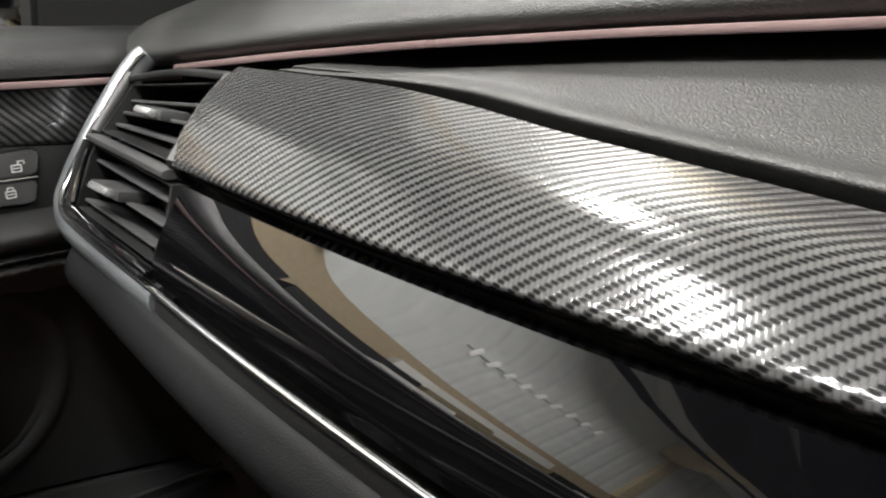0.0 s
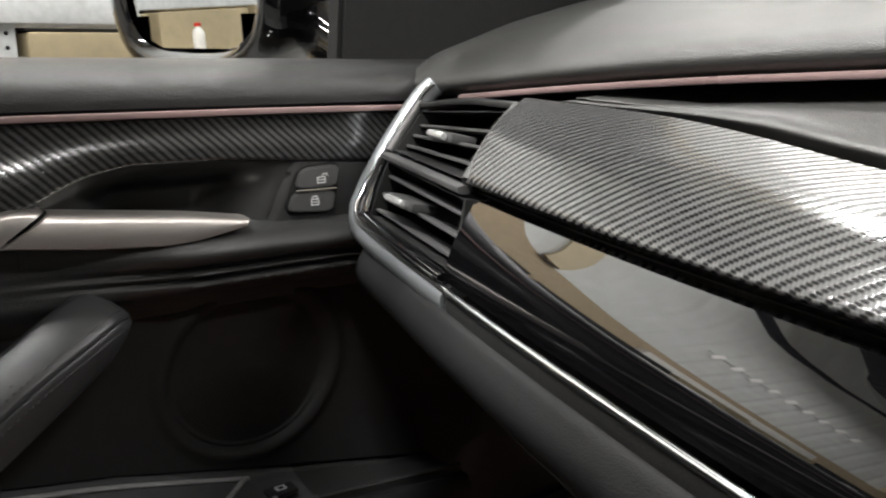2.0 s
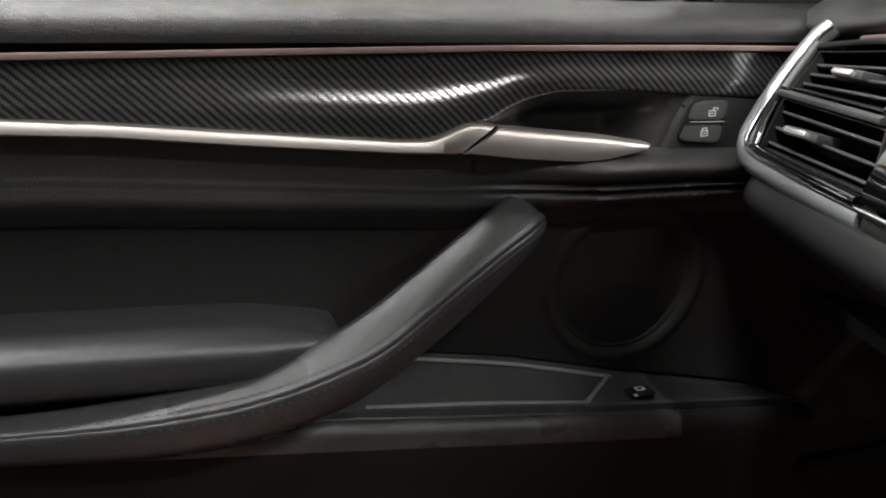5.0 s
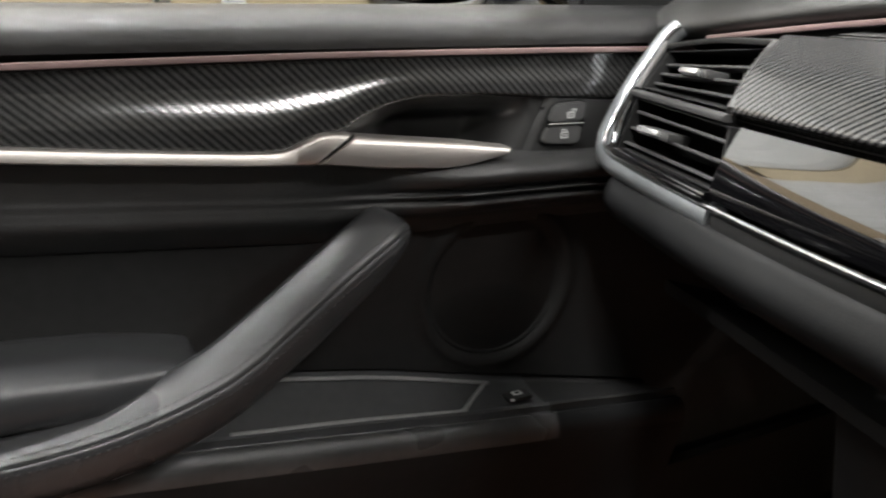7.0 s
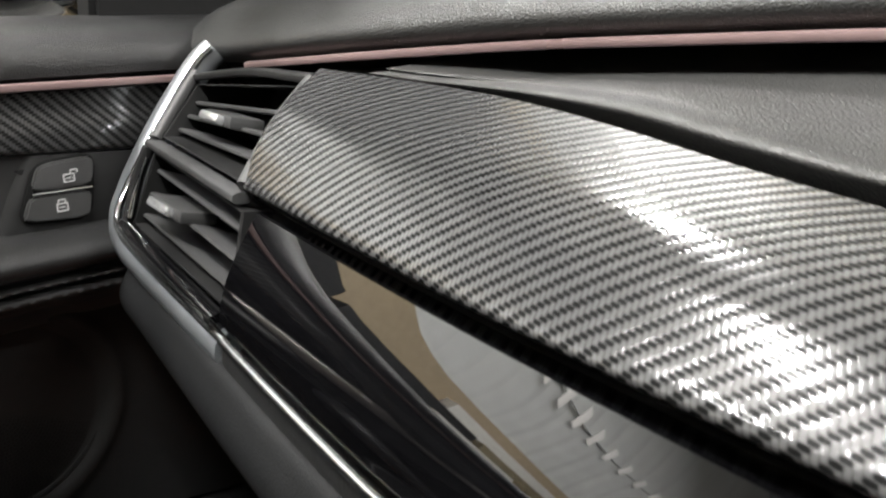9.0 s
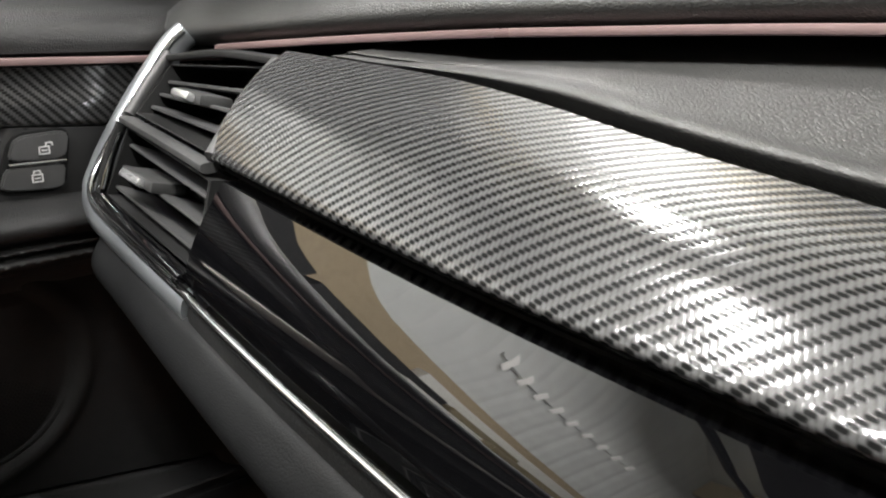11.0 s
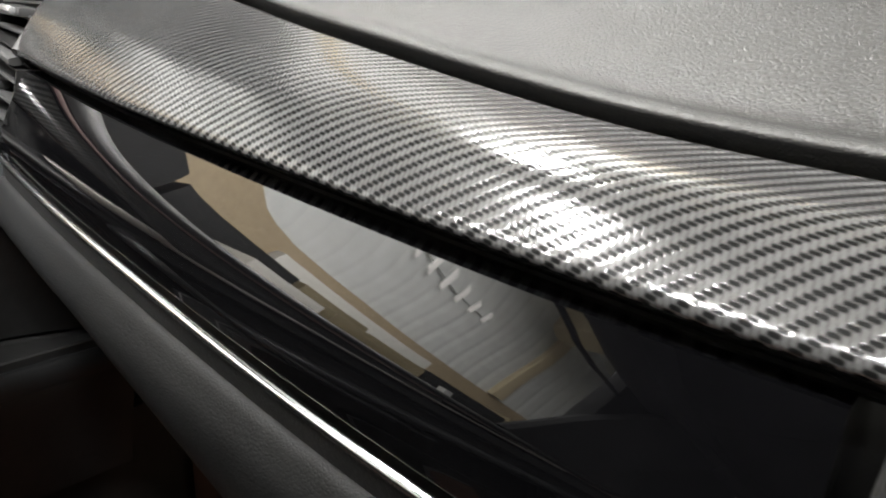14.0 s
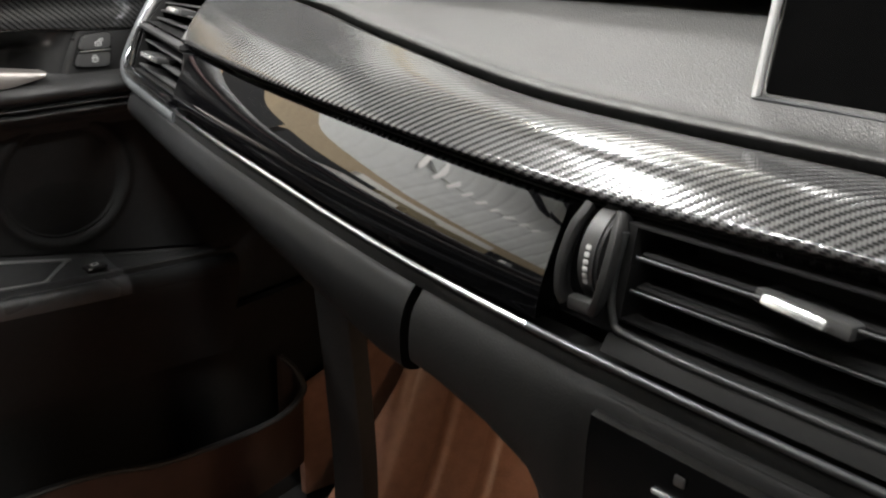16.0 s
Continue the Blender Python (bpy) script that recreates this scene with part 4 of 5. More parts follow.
grip = swept("pull_grip", grip_line, GRIP, GRIP_LEATHER, door, "leather-wrapped door pull with stitched seam", scale=list(gs), twist_up=(0.3, 0.45, 1), sharp=75)


def on_section(path, uv, twist_up, scale):
    """A line that keeps its place on the section of a swept part."""
    pts, out = [Vector(p) for p in path], []
    for i, p in enumerate(pts):
        ahead = (pts[min(i + 1, len(pts) - 1)] - pts[max(i - 1, 0)]).normalized()
        side = ahead.cross(Vector(twist_up)).normalized()
        up = side.cross(ahead).normalized()
        out.append(tuple(p + side * (uv[0] * scale[i]) + up * (uv[1] * scale[i])))
    return out


seam_line = on_section(grip_line, (-0.0152, 0.0167), (0.3, 0.45, 1), gs)
swept("seam_groove", seam_line[5:72], oval(0.0011, 0.0011, 6), DARK, grip)
stitches(grip, on_section(grip_line, (-0.0100, 0.0197), (0.3, 0.45, 1), gs)[6:70:3], 74, (0.5, -0.3, 0.8))
stitches(grip, on_section(grip_line, (-0.0185, 0.0122), (0.3, 0.45, 1), gs)[6:70:3], 74, (1, 0, -0.2))

# armrest pad
ay = np.concatenate([np.linspace(-1.15, -0.32, 30), np.linspace(-0.315, -0.236, 40)])
round_end = np.sqrt(np.clip((-0.236 - ay) / 0.06, 0, 1))
az = 0.9500 + np.interp(ay, [-1.15, -0.42, -0.328, -0.243], [0.05, 0.014, 0.008, 0.0])
arows = [(-0.775, az + 0.010 * round_end), (-0.752, az + 0.0160 * round_end), (-0.724, az + 0.0165 * round_end), (-0.7015 - 0.02 * (1 - round_end), az + 0.011 * round_end), (-0.6960 - 0.03 * (1 - round_end), az - 0.002 + 0 * ay),
         (-0.703 - 0.03 * (1 - round_end), az - 0.018 * round_end), (-0.730, az - 0.026 * round_end)]
door_sheet("armrest", ay, resample(arows, ay, 34), (-0.01, 0, -0.006), ARM_LEATHER, "padded black leather armrest")

# storage tray with switch, and the ledge below it
back_at = lambda y: np.interp(y, [-0.60, -0.178, -0.097, -0.01, 0.16], [0.980, 0.9060, 0.8900, 0.8670, 0.826])
front_at = lambda y: np.interp(y, [-0.60, -0.1975, -0.124, -0.0445, 0.16], [0.940, 0.8862, 0.8768, 0.8640, 0.838])
ledge_at = lambda y: np.interp(y, [-0.60, -0.2146, -0.126, -0.015, 0.16], [0.938, 0.8835, 0.8705, 0.8550, 0.832])
# Past y 0.03: darker plastic plate, and dashboard shade put into both colours.
for y_from, y_to, tray_mat, ledge_mat, names in ((-0.60, 0.030, TRAY, LEDGE_LEATHER, ("tray", "ledge")), (0.030, 0.16, PLASTIC, LEATHER_SOFT, ("switch_plate", "ledge_shaded"))):
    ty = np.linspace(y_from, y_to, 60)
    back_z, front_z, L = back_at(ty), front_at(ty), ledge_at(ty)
    door_sheet(names[0], ty, resample([(-0.786, back_z + 0.008), (-0.779, back_z + 0.003), (-0.774, back_z), (-0.757, (back_z + front_z) / 2 - 0.002), (-0.7410, front_z - 0.002), (-0.7390, front_z + 0.0010), (-0.7360, np.minimum(front_z, L + 0.006))], ty, 30), (0, 0, -0.012), tray_mat, "shallow black storage tray in the door" if tray_mat is TRAY else "black plastic plate beside the tray, darkened as dashboard shade")
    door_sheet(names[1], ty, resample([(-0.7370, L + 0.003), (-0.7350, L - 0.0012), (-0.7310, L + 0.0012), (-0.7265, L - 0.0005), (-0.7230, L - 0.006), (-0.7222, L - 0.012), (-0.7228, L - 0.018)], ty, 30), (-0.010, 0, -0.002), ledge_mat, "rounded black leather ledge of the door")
ty = np.linspace(-0.60, 0.16, 60)
L = ledge_at(ty)
door_sheet("lower_skin", ty, resample([(-0.7228, L - 0.0182), (-0.7260, L - 0.032), (-0.7400, L - 0.077), (-0.755, L - 0.137)], ty, 20), (-0.010, 0, -0.002), DARK, "matt black door skin under the ledge")
# The edge's highlight is put into its pale colour.
swept("tray_edge", spline([(-0.7725, -0.20, 0.9115), (-0.7722, -0.15, 0.9018), (-0.7720, -0.097, 0.8908), (-0.7712, -0.016, 0.8690), (-0.7690, -0.013, 0.8680), (-0.7560, -0.028, 0.8670), (-0.7425, -0.0440, 0.8655), (-0.7405, -0.050, 0.8655), (-0.7400, -0.124, 0.8775), (-0.7400, -0.22, 0.8900)], 90), oval(0.0038, 0.0034, 8), TRAY_EDGE_LIT, door, "raised edge of the tray")
window_switch = block("window_switch", (0.014, 0.022, 0.004), (-0.7515, 0.008, 0.8605), PLASTIC, door, 0.002, "black window switch")
block("switch_symbol", (0.0060, 0.0075, 0.0006), (-0.7520, 0.008, 0.8628), MARK, window_switch, 0.0)
block("switch_symbol", (0.0026, 0.0036, 0.0007), (-0.7515, 0.008, 0.8631), DARK, window_switch, 0.0)
block("switch_symbol", (0.0030, 0.0030, 0.0007), (-0.7435, -0.0005, 0.8622), MARK, window_switch, 0.0)

# lower door with its bin
ly = np.linspace(-1.2, 0.42, 60)
door_sheet("lower_panel", ly, resample([(-0.752, 0.750 + 0 * ly), (-0.765, 0.70 + 0 * ly), (-0.772, 0.60 + 0 * ly), (-0.775, 0.50 + 0 * ly)], ly, 14), (-0.012, 0, 0), DARK, "black plastic lower door")
rim = spline([(-0.700, -0.60, 0.700), (-0.700, -0.135, 0.672), (-0.700, 0.035, 0.626), (-0.702, 0.170, 0.607), (-0.712, 0.228, 0.617), (-0.730, 0.234, 0.640), (-0.746, 0.222, 0.662)], 60)
low = np.asarray(rim).copy()
low[:, 2] = 0.50
low[:, 0] -= 0.01
g = np.stack([np.asarray(rim) + (low - np.asarray(rim)) * f for f in np.linspace(0, 1, 10)], 1)
sheet("door_bin", g, (-0.006, -0.002, 0), BROWN_DARK, door, "open dark brown storage bin at the foot of the door")
swept("bin_rim", rim, oval(0.009, 0.007, 8), PLASTIC, door)
door_sheet("inner_core", np.linspace(-1.25, 0.45, 4), [(-0.800, 1.10 + np.zeros(4)), (-0.800, 0.48 + np.zeros(4))], (-0.06, 0, 0), DARK)
block("glass_seal", (0.012, 1.60, 0.012), (-0.856, -0.45, 1.148), DARK, door, 0.004)

# triangular panel at the front of the window
prism("corner_panel", [(-0.835, 0.100, 1.155), (-0.835, 0.62, 1.150), (-0.835, 0.62, 1.225), (-0.835, 0.36, 1.34), (-0.835, 0.125, 1.46)], (0.022, 0, 0), DARK, door, "black triangular panel at the mirror", bevel=0.004)

# ---------------------------------------------------------------- outside mirror
mirror = thing("door_mirror", (-1.03, 0.12, 1.15), "black outside mirror reflecting the workshop", "mirror")
glass_mid = Vector((-1.030, 0.0715, 1.236))
mdir = pose(*glass_mid, 2, 0, 13.8)
bm = bmesh.new()
bmesh.ops.create_cube(bm, size=1)
bmesh.ops.scale(bm, vec=(0.204, 0.004, 0.140), verts=bm.verts)
bmesh.ops.bevel(bm, geom=[e for e in bm.edges if abs((e.verts[0].co - e.verts[1].co).y) > 0.001], offset=0.030, segments=6, affect="EDGES")
bmesh.ops.transform(bm, matrix=mdir, verts=bm.verts)
part("mirror_glass", bm, MIRROR, mirror, "clear mirror glass").data.set_sharp_from_angle(angle=radians(30))
prof = []
for k, (grow, ahead) in enumerate(((0.0, -0.006), (0.008, -0.014), (0.019, -0.012), (0.026, 0.004), (0.027, 0.035), (0.018, 0.075), (-0.010, 0.110), (-0.06, 0.130))):
    prof.append([mdir @ Vector((px, ahead, pz)) for px, pz in oval(0.208 + 2 * grow, 0.148 + 2 * grow, 36, 3.2)])
verts = [p for r in prof for p in r]
faces = [(r * 36 + i, r * 36 + (i + 1) % 36, (r + 1) * 36 + (i + 1) % 36, (r + 1) * 36 + i) for r in range(len(prof) - 1) for i in range(36)]
faces.append(tuple(range((len(prof) - 1) * 36, len(prof) * 36)))
me = mesh_from("mirror_housing", verts, faces)
place_under(me, mirror)
link_part("mirror_housing", me, PIANO, mirror, "gloss-black mirror housing")
swept("mirror_arm", spline([(-0.93, 0.16, 1.185), (-0.89, 0.17, 1.165), (-0.845, 0.18, 1.150)], 12), oval(0.08, 0.05, 16, 3), PIANO, mirror)

# ---------------------------------------------------------------- the car's shell
shell = thing("car_shell", (0, -0.6, 0.4), "dark cabin of the car round the dashboard", "car body", kind="structure")
pillar = lambda s: spline([(s * 0.80, 0.62, 1.17), (s * 0.79, 0.36, 1.31), (s * 0.77, 0.08, 1.425), (s * 0.755, -0.18, 1.490), (s * 0.745, -0.35, 1.535)], 24)
for s in (-1, 1):
    swept("windscreen_pillar", pillar(s), oval(0.075, 0.06, 12, 3), HEADLINER, shell)
    swept("roof_rail", spline([(s * 0.745, -0.34, 1.535), (s * 0.74, -0.60, 1.605), (s * 0.735, -1.0, 1.670), (s * 0.72, -1.9, 1.66)], 16), oval(0.09, 0.075, 12, 3), HEADLINER, shell)
    swept("window_frame", spline([(s * 0.825, 0.30, 1.262), (s * 0.810, 0.05, 1.345), (s * 0.800, -0.18, 1.405), (s * 0.795, -0.33, 1.465), (s * 0.790, -0.52, 1.535), (s * 0.785, -0.75, 1.590), (s * 0.780, -1.0, 1.61)], 24), oval(0.010, 0.008, 10, 3), DARK, shell)
    swept("middle_pillar", spline([(s * 0.80, -0.93, 1.13), (s * 0.78, -1.07, 1.42), (s * 0.735, -1.27, 1.70)], 12), oval(0.05, 0.26, 16, 3), HEADLINER, shell, twist_up=(0, 1, 0))
roof_z = lambda x, y: 1.845 - 0.13 * (x / 0.74) ** 2 - 0.03 * ((y + 0.9) / 0.9) ** 2
for x0, x1, y0, y1 in ((-0.74, 0.74, -0.33, -0.46), (-0.74, -0.36, -0.46, -1.15), (0.36, 0.74, -0.46, -1.15), (-0.74, 0.74, -1.15, -1.95)):
    rx, ry_ = np.meshgrid(np.linspace(x0, x1, 14), np.linspace(y0, y1, 10), indexing="ij")
    sheet("headliner", np.stack([rx, ry_, roof_z(rx, ry_)], -1), (0, 0, 0.03), HEADLINER, shell, "dark headliner round the roof opening")
for s in (-1, 1):
    ey = np.linspace(-0.34, -1.95, 24)
    rail_z = np.interp(-ey, [0.34, 0.60, 1.0, 1.9], [1.535, 1.605, 1.670, 1.66])
    sheet("roof_side", np.stack([np.stack([np.full(24, s * 0.752), ey, rail_z + 0.01], -1), np.stack([np.full(24, s * 0.755), ey, roof_z(0.74, ey) + 0.02], -1)], 1), (s * 0.02, 0, 0), HEADLINER, shell)
block("right_door_wall", (0.06, 1.9, 0.72), (0.82, -0.6, 0.80), HEADLINER, shell, 0.02)
block("rear_seat_wall", (1.5, 0.12, 0.75), (0, -1.95, 0.83), HEADLINER, shell, 0.03)
block("bulkhead", (1.62, 0.05, 0.80), (0, 0.66, 0.78), HEADLINER, shell, 0.01)
block("cowl", (1.62, 0.12, 0.04), (0, 0.64, 1.165), PLASTIC, shell, 0.01)
block("cabin_floor", (1.62, 2.7, 0.04), (0, -0.66, 0.395), HEADLINER, shell, 0.01)
block("kick_wall", (0.04, 0.60, 0.80), (-0.80, 0.42, 0.72), HEADLINER, shell, 0.01)
block("sill_wall", (0.05, 1.9, 0.16), (-0.80, -0.4, 0.46), HEADLINER, shell, 0.01)
block("outer_door_skin", (0.03, 1.75, 0.75), (-0.885, -0.40, 0.78), PIANO, shell, 0.01)
for s in (-1, 1):
    block("rear_side_wall", (0.05, 1.10, 1.38), (s * 0.80, -1.50, 1.11), HEADLINER, shell, 0.02)

# brown footwell trim
fy, fv = np.meshgrid(np.linspace(0.240, 0.62, 30), np.linspace(0, 1, 12), indexing="ij")
sheet("footwell_side", np.stack([-0.745 + 0.10 * np.clip((fy - 0.18) / 0.3, 0, 1) ** 1.5, fy, 0.43 + (0.17 + 0.09 * np.clip((fy - 0.24) / 0.2, 0, 1)) * fv], -1), (-0.01, 0, 0), BROWN, shell, "brown trimmed footwell side")
mat_ob = thing("floor_mat", (-0.4, 0.2, 0.43), "brown moulded rubber floor mat in the footwell", "floor mat")
mx, my = np.meshgrid(np.linspace(-0.64, -0.14, 160), np.linspace(-0.50, 0.60, 160), indexing="ij")
mz = 0.430 + 0.42 * np.clip((my - 0.16) / 0.44, 0, 1) ** 1.15 + 0.005 * np.clip(np.sin((mx + 0.9 * (my - 0.10) ** 2 * np.sign(my - 0.10)) * 2 * math.pi / 0.075) * 4 - 2.8, -0.3, 1) + 0.06 * np.clip((-0.57 - mx) / 0.08, 0, 1) ** 2
sheet("mat_sheet", np.stack([mx, my, mz], -1), (0, 0, -0.006), BROWN, mat_ob)
# console side that runs down to the floor
sv, sw = np.meshgrid(np.linspace(0, 1, 40), np.linspace(0, 1, 30), indexing="ij")
bx = np.interp(sw, [0, 0.2, 0.5, 1], [-0.165, -0.130, -0.115, -0.115])
sheet("console_side", np.stack([bx, -0.045 + 0.40 * sv + 0.02 * sw, 0.985 - 0.55 * sw], -1), (0.012, 0, 0), LEATHER_SOFT, shell, "black padded side of the centre console")
swept("black_upright", spline([(-0.545, 0.150, 0.945), (-0.528, 0.152, 0.75), (-0.526, 0.155, 0.60), (-0.545, 0.16, 0.43)], 14), oval(0.052, 0.03, 12, 4), DARK, shell, "black support in the footwell", twist_up=(0, 1, 0))
dash_panel("dash_underside", -0.70, 0.36, 30, lambda x: [(0.056, 0.949 + 0 * x), (0.20, 0.90 + 0 * x), (0.55, 0.86 + 0 * x)], (0, 0, 0.01), DARK, shell)

# ---------------------------------------------------------------- the workshop round the car
def wall(name, size, place, material, label):
    ob = block(name, size, place, material, None, 0.0)
    return tagged(ob, label, "wall", kind="structure")


tagged(block("floor", (11, 11, 0.1), (0, 0, -0.05), CONCRETE, None, 0.0), "grey concrete workshop floor", "floor", kind="structure")
wall("wall_west", (0.2, 11, 2.06), (-3.0, 0, 1.03), BOARD, "beige boarded workshop wall")
wall("wall_east", (0.2, 11, 3.8), (5.4, 0, 1.9), WHITEWALL, "white workshop wall")
wall("wall_north", (9.9, 0.2, 3.8), (0.55, 5.4, 1.9), WHITEWALL, "white workshop wall")
wall("wall_south", (9.9, 0.2, 3.8), (0.55, -5.4, 1.9), WHITEWALL, "white workshop wall")
cxs = np.arange(-3.1, 5.41, 0.05)
rib = 0.007 * (np.mod(np.arange(len(cxs)), 6) < 3)
verts, faces = [], []
for i, (xv, hv) in enumerate(zip(cxs, rib)):
    verts += [(xv, -5.4, 3.55 + hv), (xv, 5.4, 3.55 + hv)]
    if i:
        faces.append((2 * i - 2, 2 * i - 1, 2 * i + 1, 2 * i))
upper, ufaces = [], []
yl = np.arange(-5.4, 5.41, 0.0405)
for i, yc in enumerate(yl):
    xo = -2.90 - (0.006 if i % 4 == 0 else 0.0)
    upper += [(xo, yc, 2.06), (xo, yc, 3.60)]
    if i:
        ufaces.append((2 * i - 2, 2 * i - 1, 2 * i + 1, 2 * i))
tagged(link_part("wall_west_upper", mesh_from("wall_west_upper", upper, ufaces, False), CEIL, None), "grey ribbed upper workshop wall", "wall", kind="structure")
for py in (-3.3, -0.50, 2.3):
    tagged(block("wall_post", (0.05, 0.12, 1.48), (-2.872, py, 2.81), BEAM, None, 0.006), "beige steel post on the grey wall", "post", "wall posts", "structure")
roof = link_part("ceiling", mesh_from("ceiling", verts, faces, False), CEIL, None)
tagged(roof, "grey ribbed sheet-metal workshop ceiling", "ceiling", kind="structure")
for by_ in (-3.2, -0.9, 1.6, 4.0):
    b = tagged(block("roof_beam", (9.6, 0.16, 0.26), (0.55, by_, 3.40), BEAM, None, 0.01), "cream-painted steel roof beam under the ceiling", "beam", "roof beams", "structure")


def tube_lamp(place, length, power, along_y=True, hang=0.22, glow=LAMPGLOW, parts=7, up=0):
    lamp = thing("ceiling_lamp", place, "long white fluorescent ceiling lamp, switched on", "ceiling lamp", "ceiling lamps")
    x, y, z = place
    size = (0.10, length, 0.05) if along_y else (length, 0.10, 0.05)
    block("lamp_body", size, (x, y, z + 0.045), WHITEWALL, lamp, 0.008)
    for f in (-0.4, 0.4):
        block("hanger", (0.012, 0.012, hang + 0.06), (x + (0 if along_y else f * length), y + (f * length if along_y else 0), z + 0.065 + hang / 2), GALV, lamp, 0.002)
    for i in range(parts):
        f = (i + 0.5) / parts - 0.5
        seg = (0.05, length / parts * 0.72, 0.03) if along_y else (length / parts * 0.72, 0.05, 0.03)
        block("tube", seg, (x, y + f * length, z) if along_y else (x + f * length, y, z), glow, lamp, 0.01, "lit lamp segment")
    # Unseen fill: throws light onto the ceiling over the lamp.
    if up:
        area_lamp("added_uplight", 0.10 if along_y else length, length if along_y else 0.10, up, (x, y, z + 0.085), (180, 0, 0))
    if power:
        area_lamp("lamp_light", 0.12 if along_y else length, length if along_y else 0.12, power, (x, y, z - 0.03))
    return lamp


strip = thing("wall_lamp", (-2.88, -2.0, 2.60), "row of dim white lamp tubes on the grey wall", "lamp")
block("rail", (0.012, 1.30, 0.012), (-2.886, -2.02, 2.69), CEIL, strip, 0.003, turn=(-14, 0, 0))
for k in range(9):
    f = k / 8
    block("tube", (0.008, 0.040, 0.11), (-2.874, -1.46 - 1.14 * f, 2.54 + 0.30 * f), glowing("dim_tube", (1.0, 0.98, 0.95), 0.62) if k == 0 else bpy.data.materials["dim_tube"], strip, 0.006, "dim lamp tube", turn=(12, 0, 0))
tube_lamp((-1.75, 1.45, 3.22), 0.36, 32, parts=2)
tube_lamp((-1.48, -0.08, 3.22), 0.50, 30, parts=2)
tube_lamp((-1.9, -1.6, 3.22), 2.2, 62)
tube_lamp((1.6, 0.55, 3.22), 0.9, 32)
# Uplight added to brighten the ceiling that shelf and carbon trim reflect.
tube_lamp((-2.10, 3.60, 3.10), 2.6, 8, hang=0.34, up=38)
tube_lamp((0.9, 2.6, 3.22), 1.6, 85, False)
tube_lamp((0.15, -0.85, 3.22), 1.6, 78, False)
tube_lamp((-1.08, -0.95, 3.22), 0.6, 45, parts=2)

# courtesy lamp under the dashboard
courtesy = thing("footwell_lamp", (-0.30, 0.20, 0.875), "small warm courtesy lamp under the dashboard", "lamp")
block("lens", (0.05, 0.03, 0.008), (-0.30, 0.20, 0.877), glowing("courtesy_lens", (1.0, 0.72, 0.45), 3.0), courtesy, 0.002, "lit lens")
area_lamp("courtesy_light", 0.05, 0.03, 0.26, (-0.30, 0.20, 0.871), (0, 0, 0), (1.0, 0.72, 0.48))

# storage rack outside the window
SHELF_Z = 1.225
rack = thing("storage_rack", (-1.98, 0.0, 0), "galvanised slotted-angle storage rack with beige boards beside the car", "rack")


def hole_disc(x, y, z, radius, parent):
    bm = bmesh.new()
    bmesh.ops.create_cone(bm, cap_ends=True, segments=14, radius1=radius, radius2=radius, depth=0.003)
    bmesh.ops.transform(bm, matrix=pose(x, y, z, 0, 90, 0), verts=bm.verts)
    return part("hole", bm, DARK, parent)


for py0 in (0.02, -1.70, 1.74):
    for px in (-1.72, -2.25):
        py = py0 if px > -2 else py0 - 0.045
        bm = bmesh.new()
        for size, at in (((0.003, 0.038, 1.4), (px, py, 0.70)), ((0.038, 0.003, 1.4), (px - 0.018, py + 0.0205, 0.70))):
            box = bmesh.ops.create_cube(bm, size=1)["verts"]
            bmesh.ops.scale(bm, vec=size, verts=box)
            bmesh.ops.translate(bm, vec=at, verts=box)
        post = part("post", bm, GALV, rack, smooth=False)
        if py0 == 0.02:
            for k in range(26):
                for dyo, dzo in ((-0.009, 0.0), (0.009, 0.011)):
                    hole_disc(px + 0.0016, py + dyo, 0.82 + k * 0.022 + dzo, 0.0032, post)
for bz in (0.35, SHELF_Z):
    for px in (-1.715, -2.255):
        block("beam", (0.030, 3.45, 0.055), (px, 0.02, bz), GALV, rack, 0.004)
    block("shelf_board", (0.51, 3.45, 0.02), (-1.985, 0.02, bz + 0.0375), BOARD, rack, 0.002)
TOP = SHELF_Z + 0.0475
OLIVE = surface("dull_olive_cardboard", (0.23, 0.19, 0.115), 0.8, vary=0.15, scale=10)
for sx, py, mat_, lab in (((0.36, 0.42, 0.20), -1.38, OLIVE, "dull brown carton on the rack"), ((0.36, 0.34, 0.17), -0.95, WHITEWALL, "low white carton on the rack"), ((0.34, 0.50, 0.10), -0.42, DARK, "flat black case on the rack"),
                          ((0.30, 0.28, 0.15), 0.10, CARDBOARD, "small brown carton on the rack"), ((0.34, 0.46, 0.12), 0.60, OLIVE, "flat dull brown carton on the rack"), ((0.30, 0.30, 0.19), 1.10, DARK, "square black case on the rack")):
    tagged(block("storage_box", sx, (-2.02, py, TOP + sx[2] / 2), mat_, None, 0.006), lab, "box", "boxes on the rack")

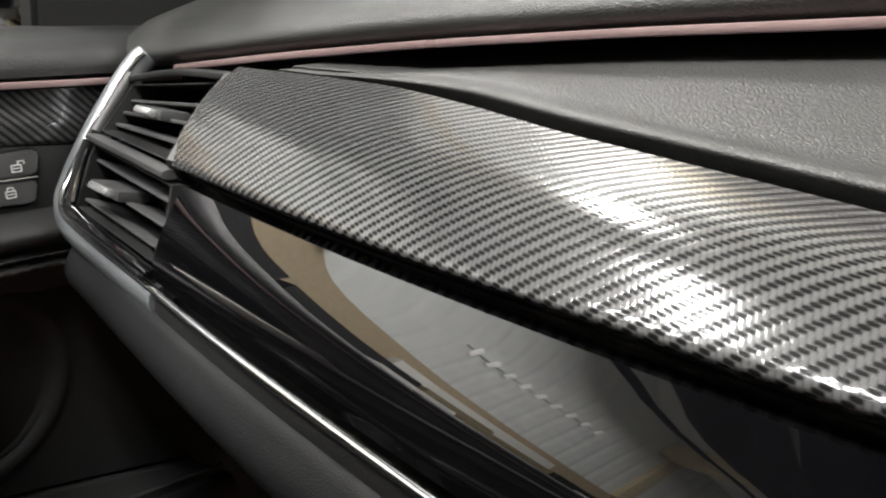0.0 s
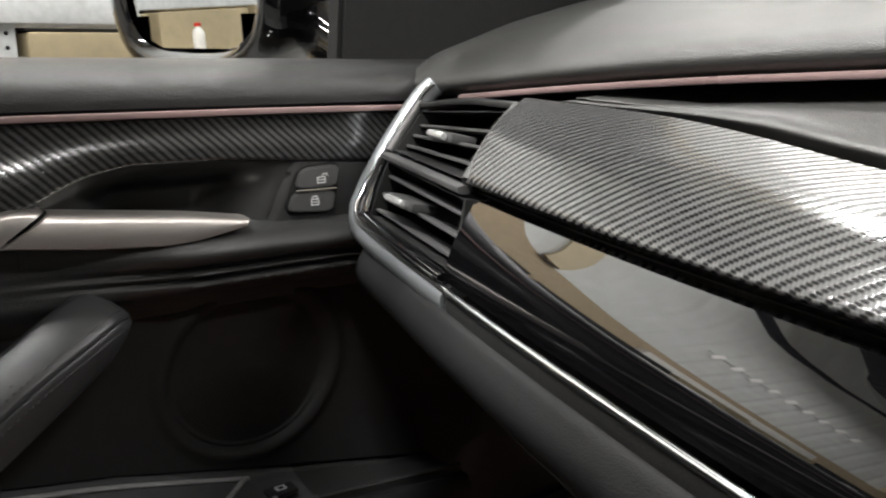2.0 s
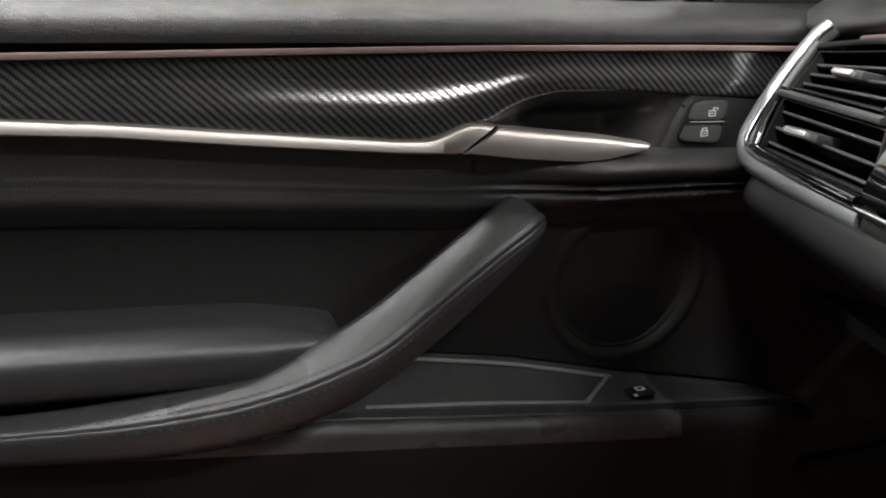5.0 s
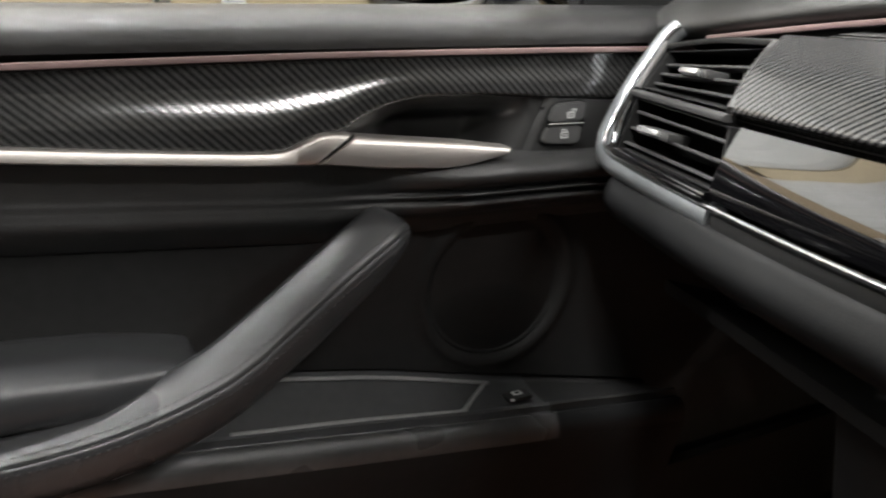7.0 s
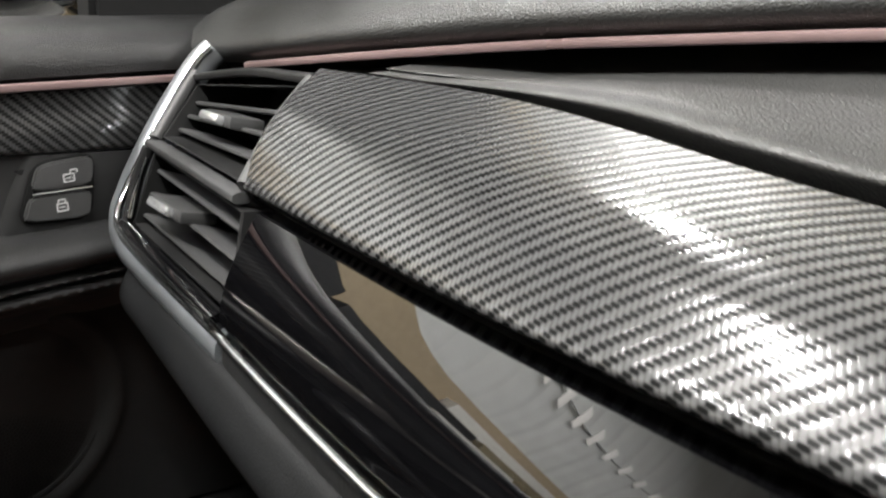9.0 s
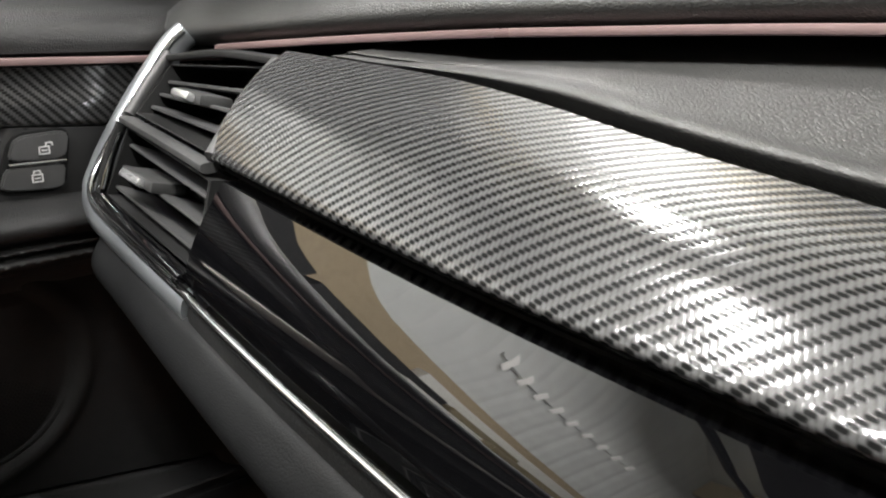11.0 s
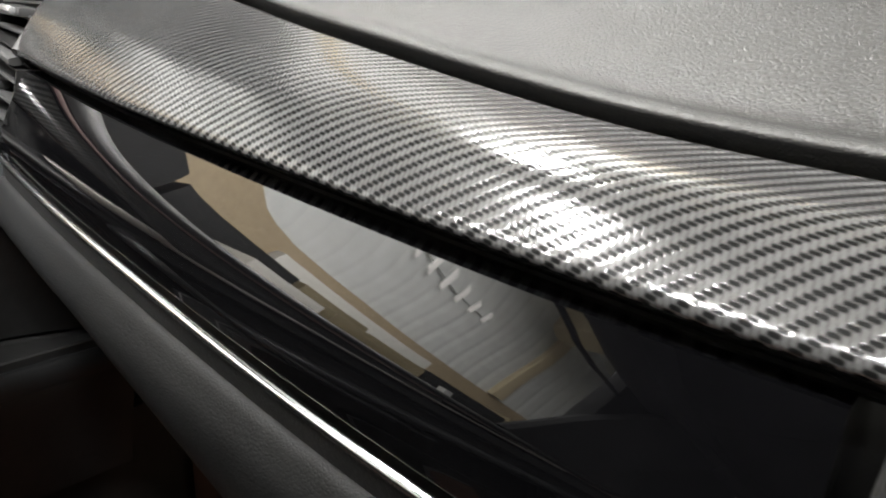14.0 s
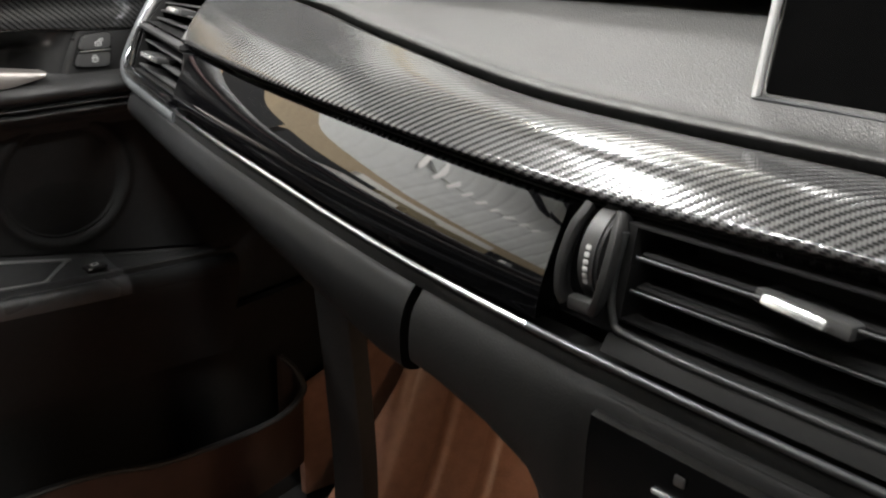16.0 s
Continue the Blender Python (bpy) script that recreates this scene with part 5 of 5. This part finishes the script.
# cartons piled along the boarded wall
pile_rng = random.Random(8)
py = -3.6
while py < 4.6:
    wide, pz = pile_rng.uniform(0.45, 0.85), 0.0
    top = pile_rng.uniform(1.62, 1.74) if py < 0.9 else pile_rng.uniform(1.22, 1.34)
    for k in range(3):
        tall = top * (0.36, 0.34, 0.30)[k]
        dark = pile_rng.random() < 0.2 and py < 0.9
        tagged(block("carton", (0.40 - 0.03 * k, wide - 0.03 * pile_rng.random(), tall - 0.002), (-2.66 + 0.01 * k, py + wide / 2, pz + tall / 2), DARK if dark else OLIVE, None, 0.008),
               "black carton in a pile by the wall" if dark else "dull olive-brown carton in a pile by the wall", "carton", "cartons piled by the wall")
        pz += tall
    py += wide + 0.02


def bottle(place, height, radius, material, cap, label, category):
    ob = thing("bottle", place, label, category, "bottles on the rack")
    bm = bmesh.new()
    rings_ = [(0, 0.9), (0.02, 1), (0.66, 1), (0.80, 0.75), (0.88, 0.36), (0.93, 0.34)]
    loops = []
    for h, r in rings_:
        loops.append([bm.verts.new(Vector(place) + Vector((math.cos(a) * radius * r, math.sin(a) * radius * r, h * height))) for a in np.linspace(0, 2 * math.pi, 18, endpoint=False)])
    for a, b in zip(loops[:-1], loops[1:]):
        for i in range(18):
            bm.faces.new((a[i], a[(i + 1) % 18], b[(i + 1) % 18], b[i]))
    bm.faces.new(loops[0][::-1])
    bm.faces.new(loops[-1])
    part("body", bm, material, ob)
    block("cap", (radius * 0.9, radius * 0.9, height * 0.12), (place[0], place[1], place[2] + height * 0.96), cap, ob, 0.004)
    return ob


bench = thing("work_bench", (-2.55, -1.95, 0), "white work bench by the beige wall", "bench")
block("bench_top", (0.60, 1.40, 0.05), (-2.55, -1.95, 1.02), WHITEWALL, bench, 0.006)
for px in (-2.80, -2.30):
    for py in (-2.58, -1.32):
        block("bench_leg", (0.06, 0.06, 0.995), (px, py, 0.4975), GALV, bench, 0.004)
tagged(block("white_cabinet", (0.11, 1.30, 0.85), (-2.842, -1.95, 1.475), WHITEWALL, None, 0.006), "white wall cabinet over the bench", "cabinet")
bottle((-2.70, -1.62, 1.045), 0.26, 0.026, BLUE, WHITEWALL, "blue plastic canister on the bench", "canister")
bottle((-2.40, -1.47, 1.045), 0.10, 0.020, WHITEWALL, RED, "small white bottle with a red cap on the bench", "bottle")
bottle((-2.52, -1.72, 1.045), 0.20, 0.030, YELLOW, BLUE, "yellow plastic bottle on the bench", "bottle")
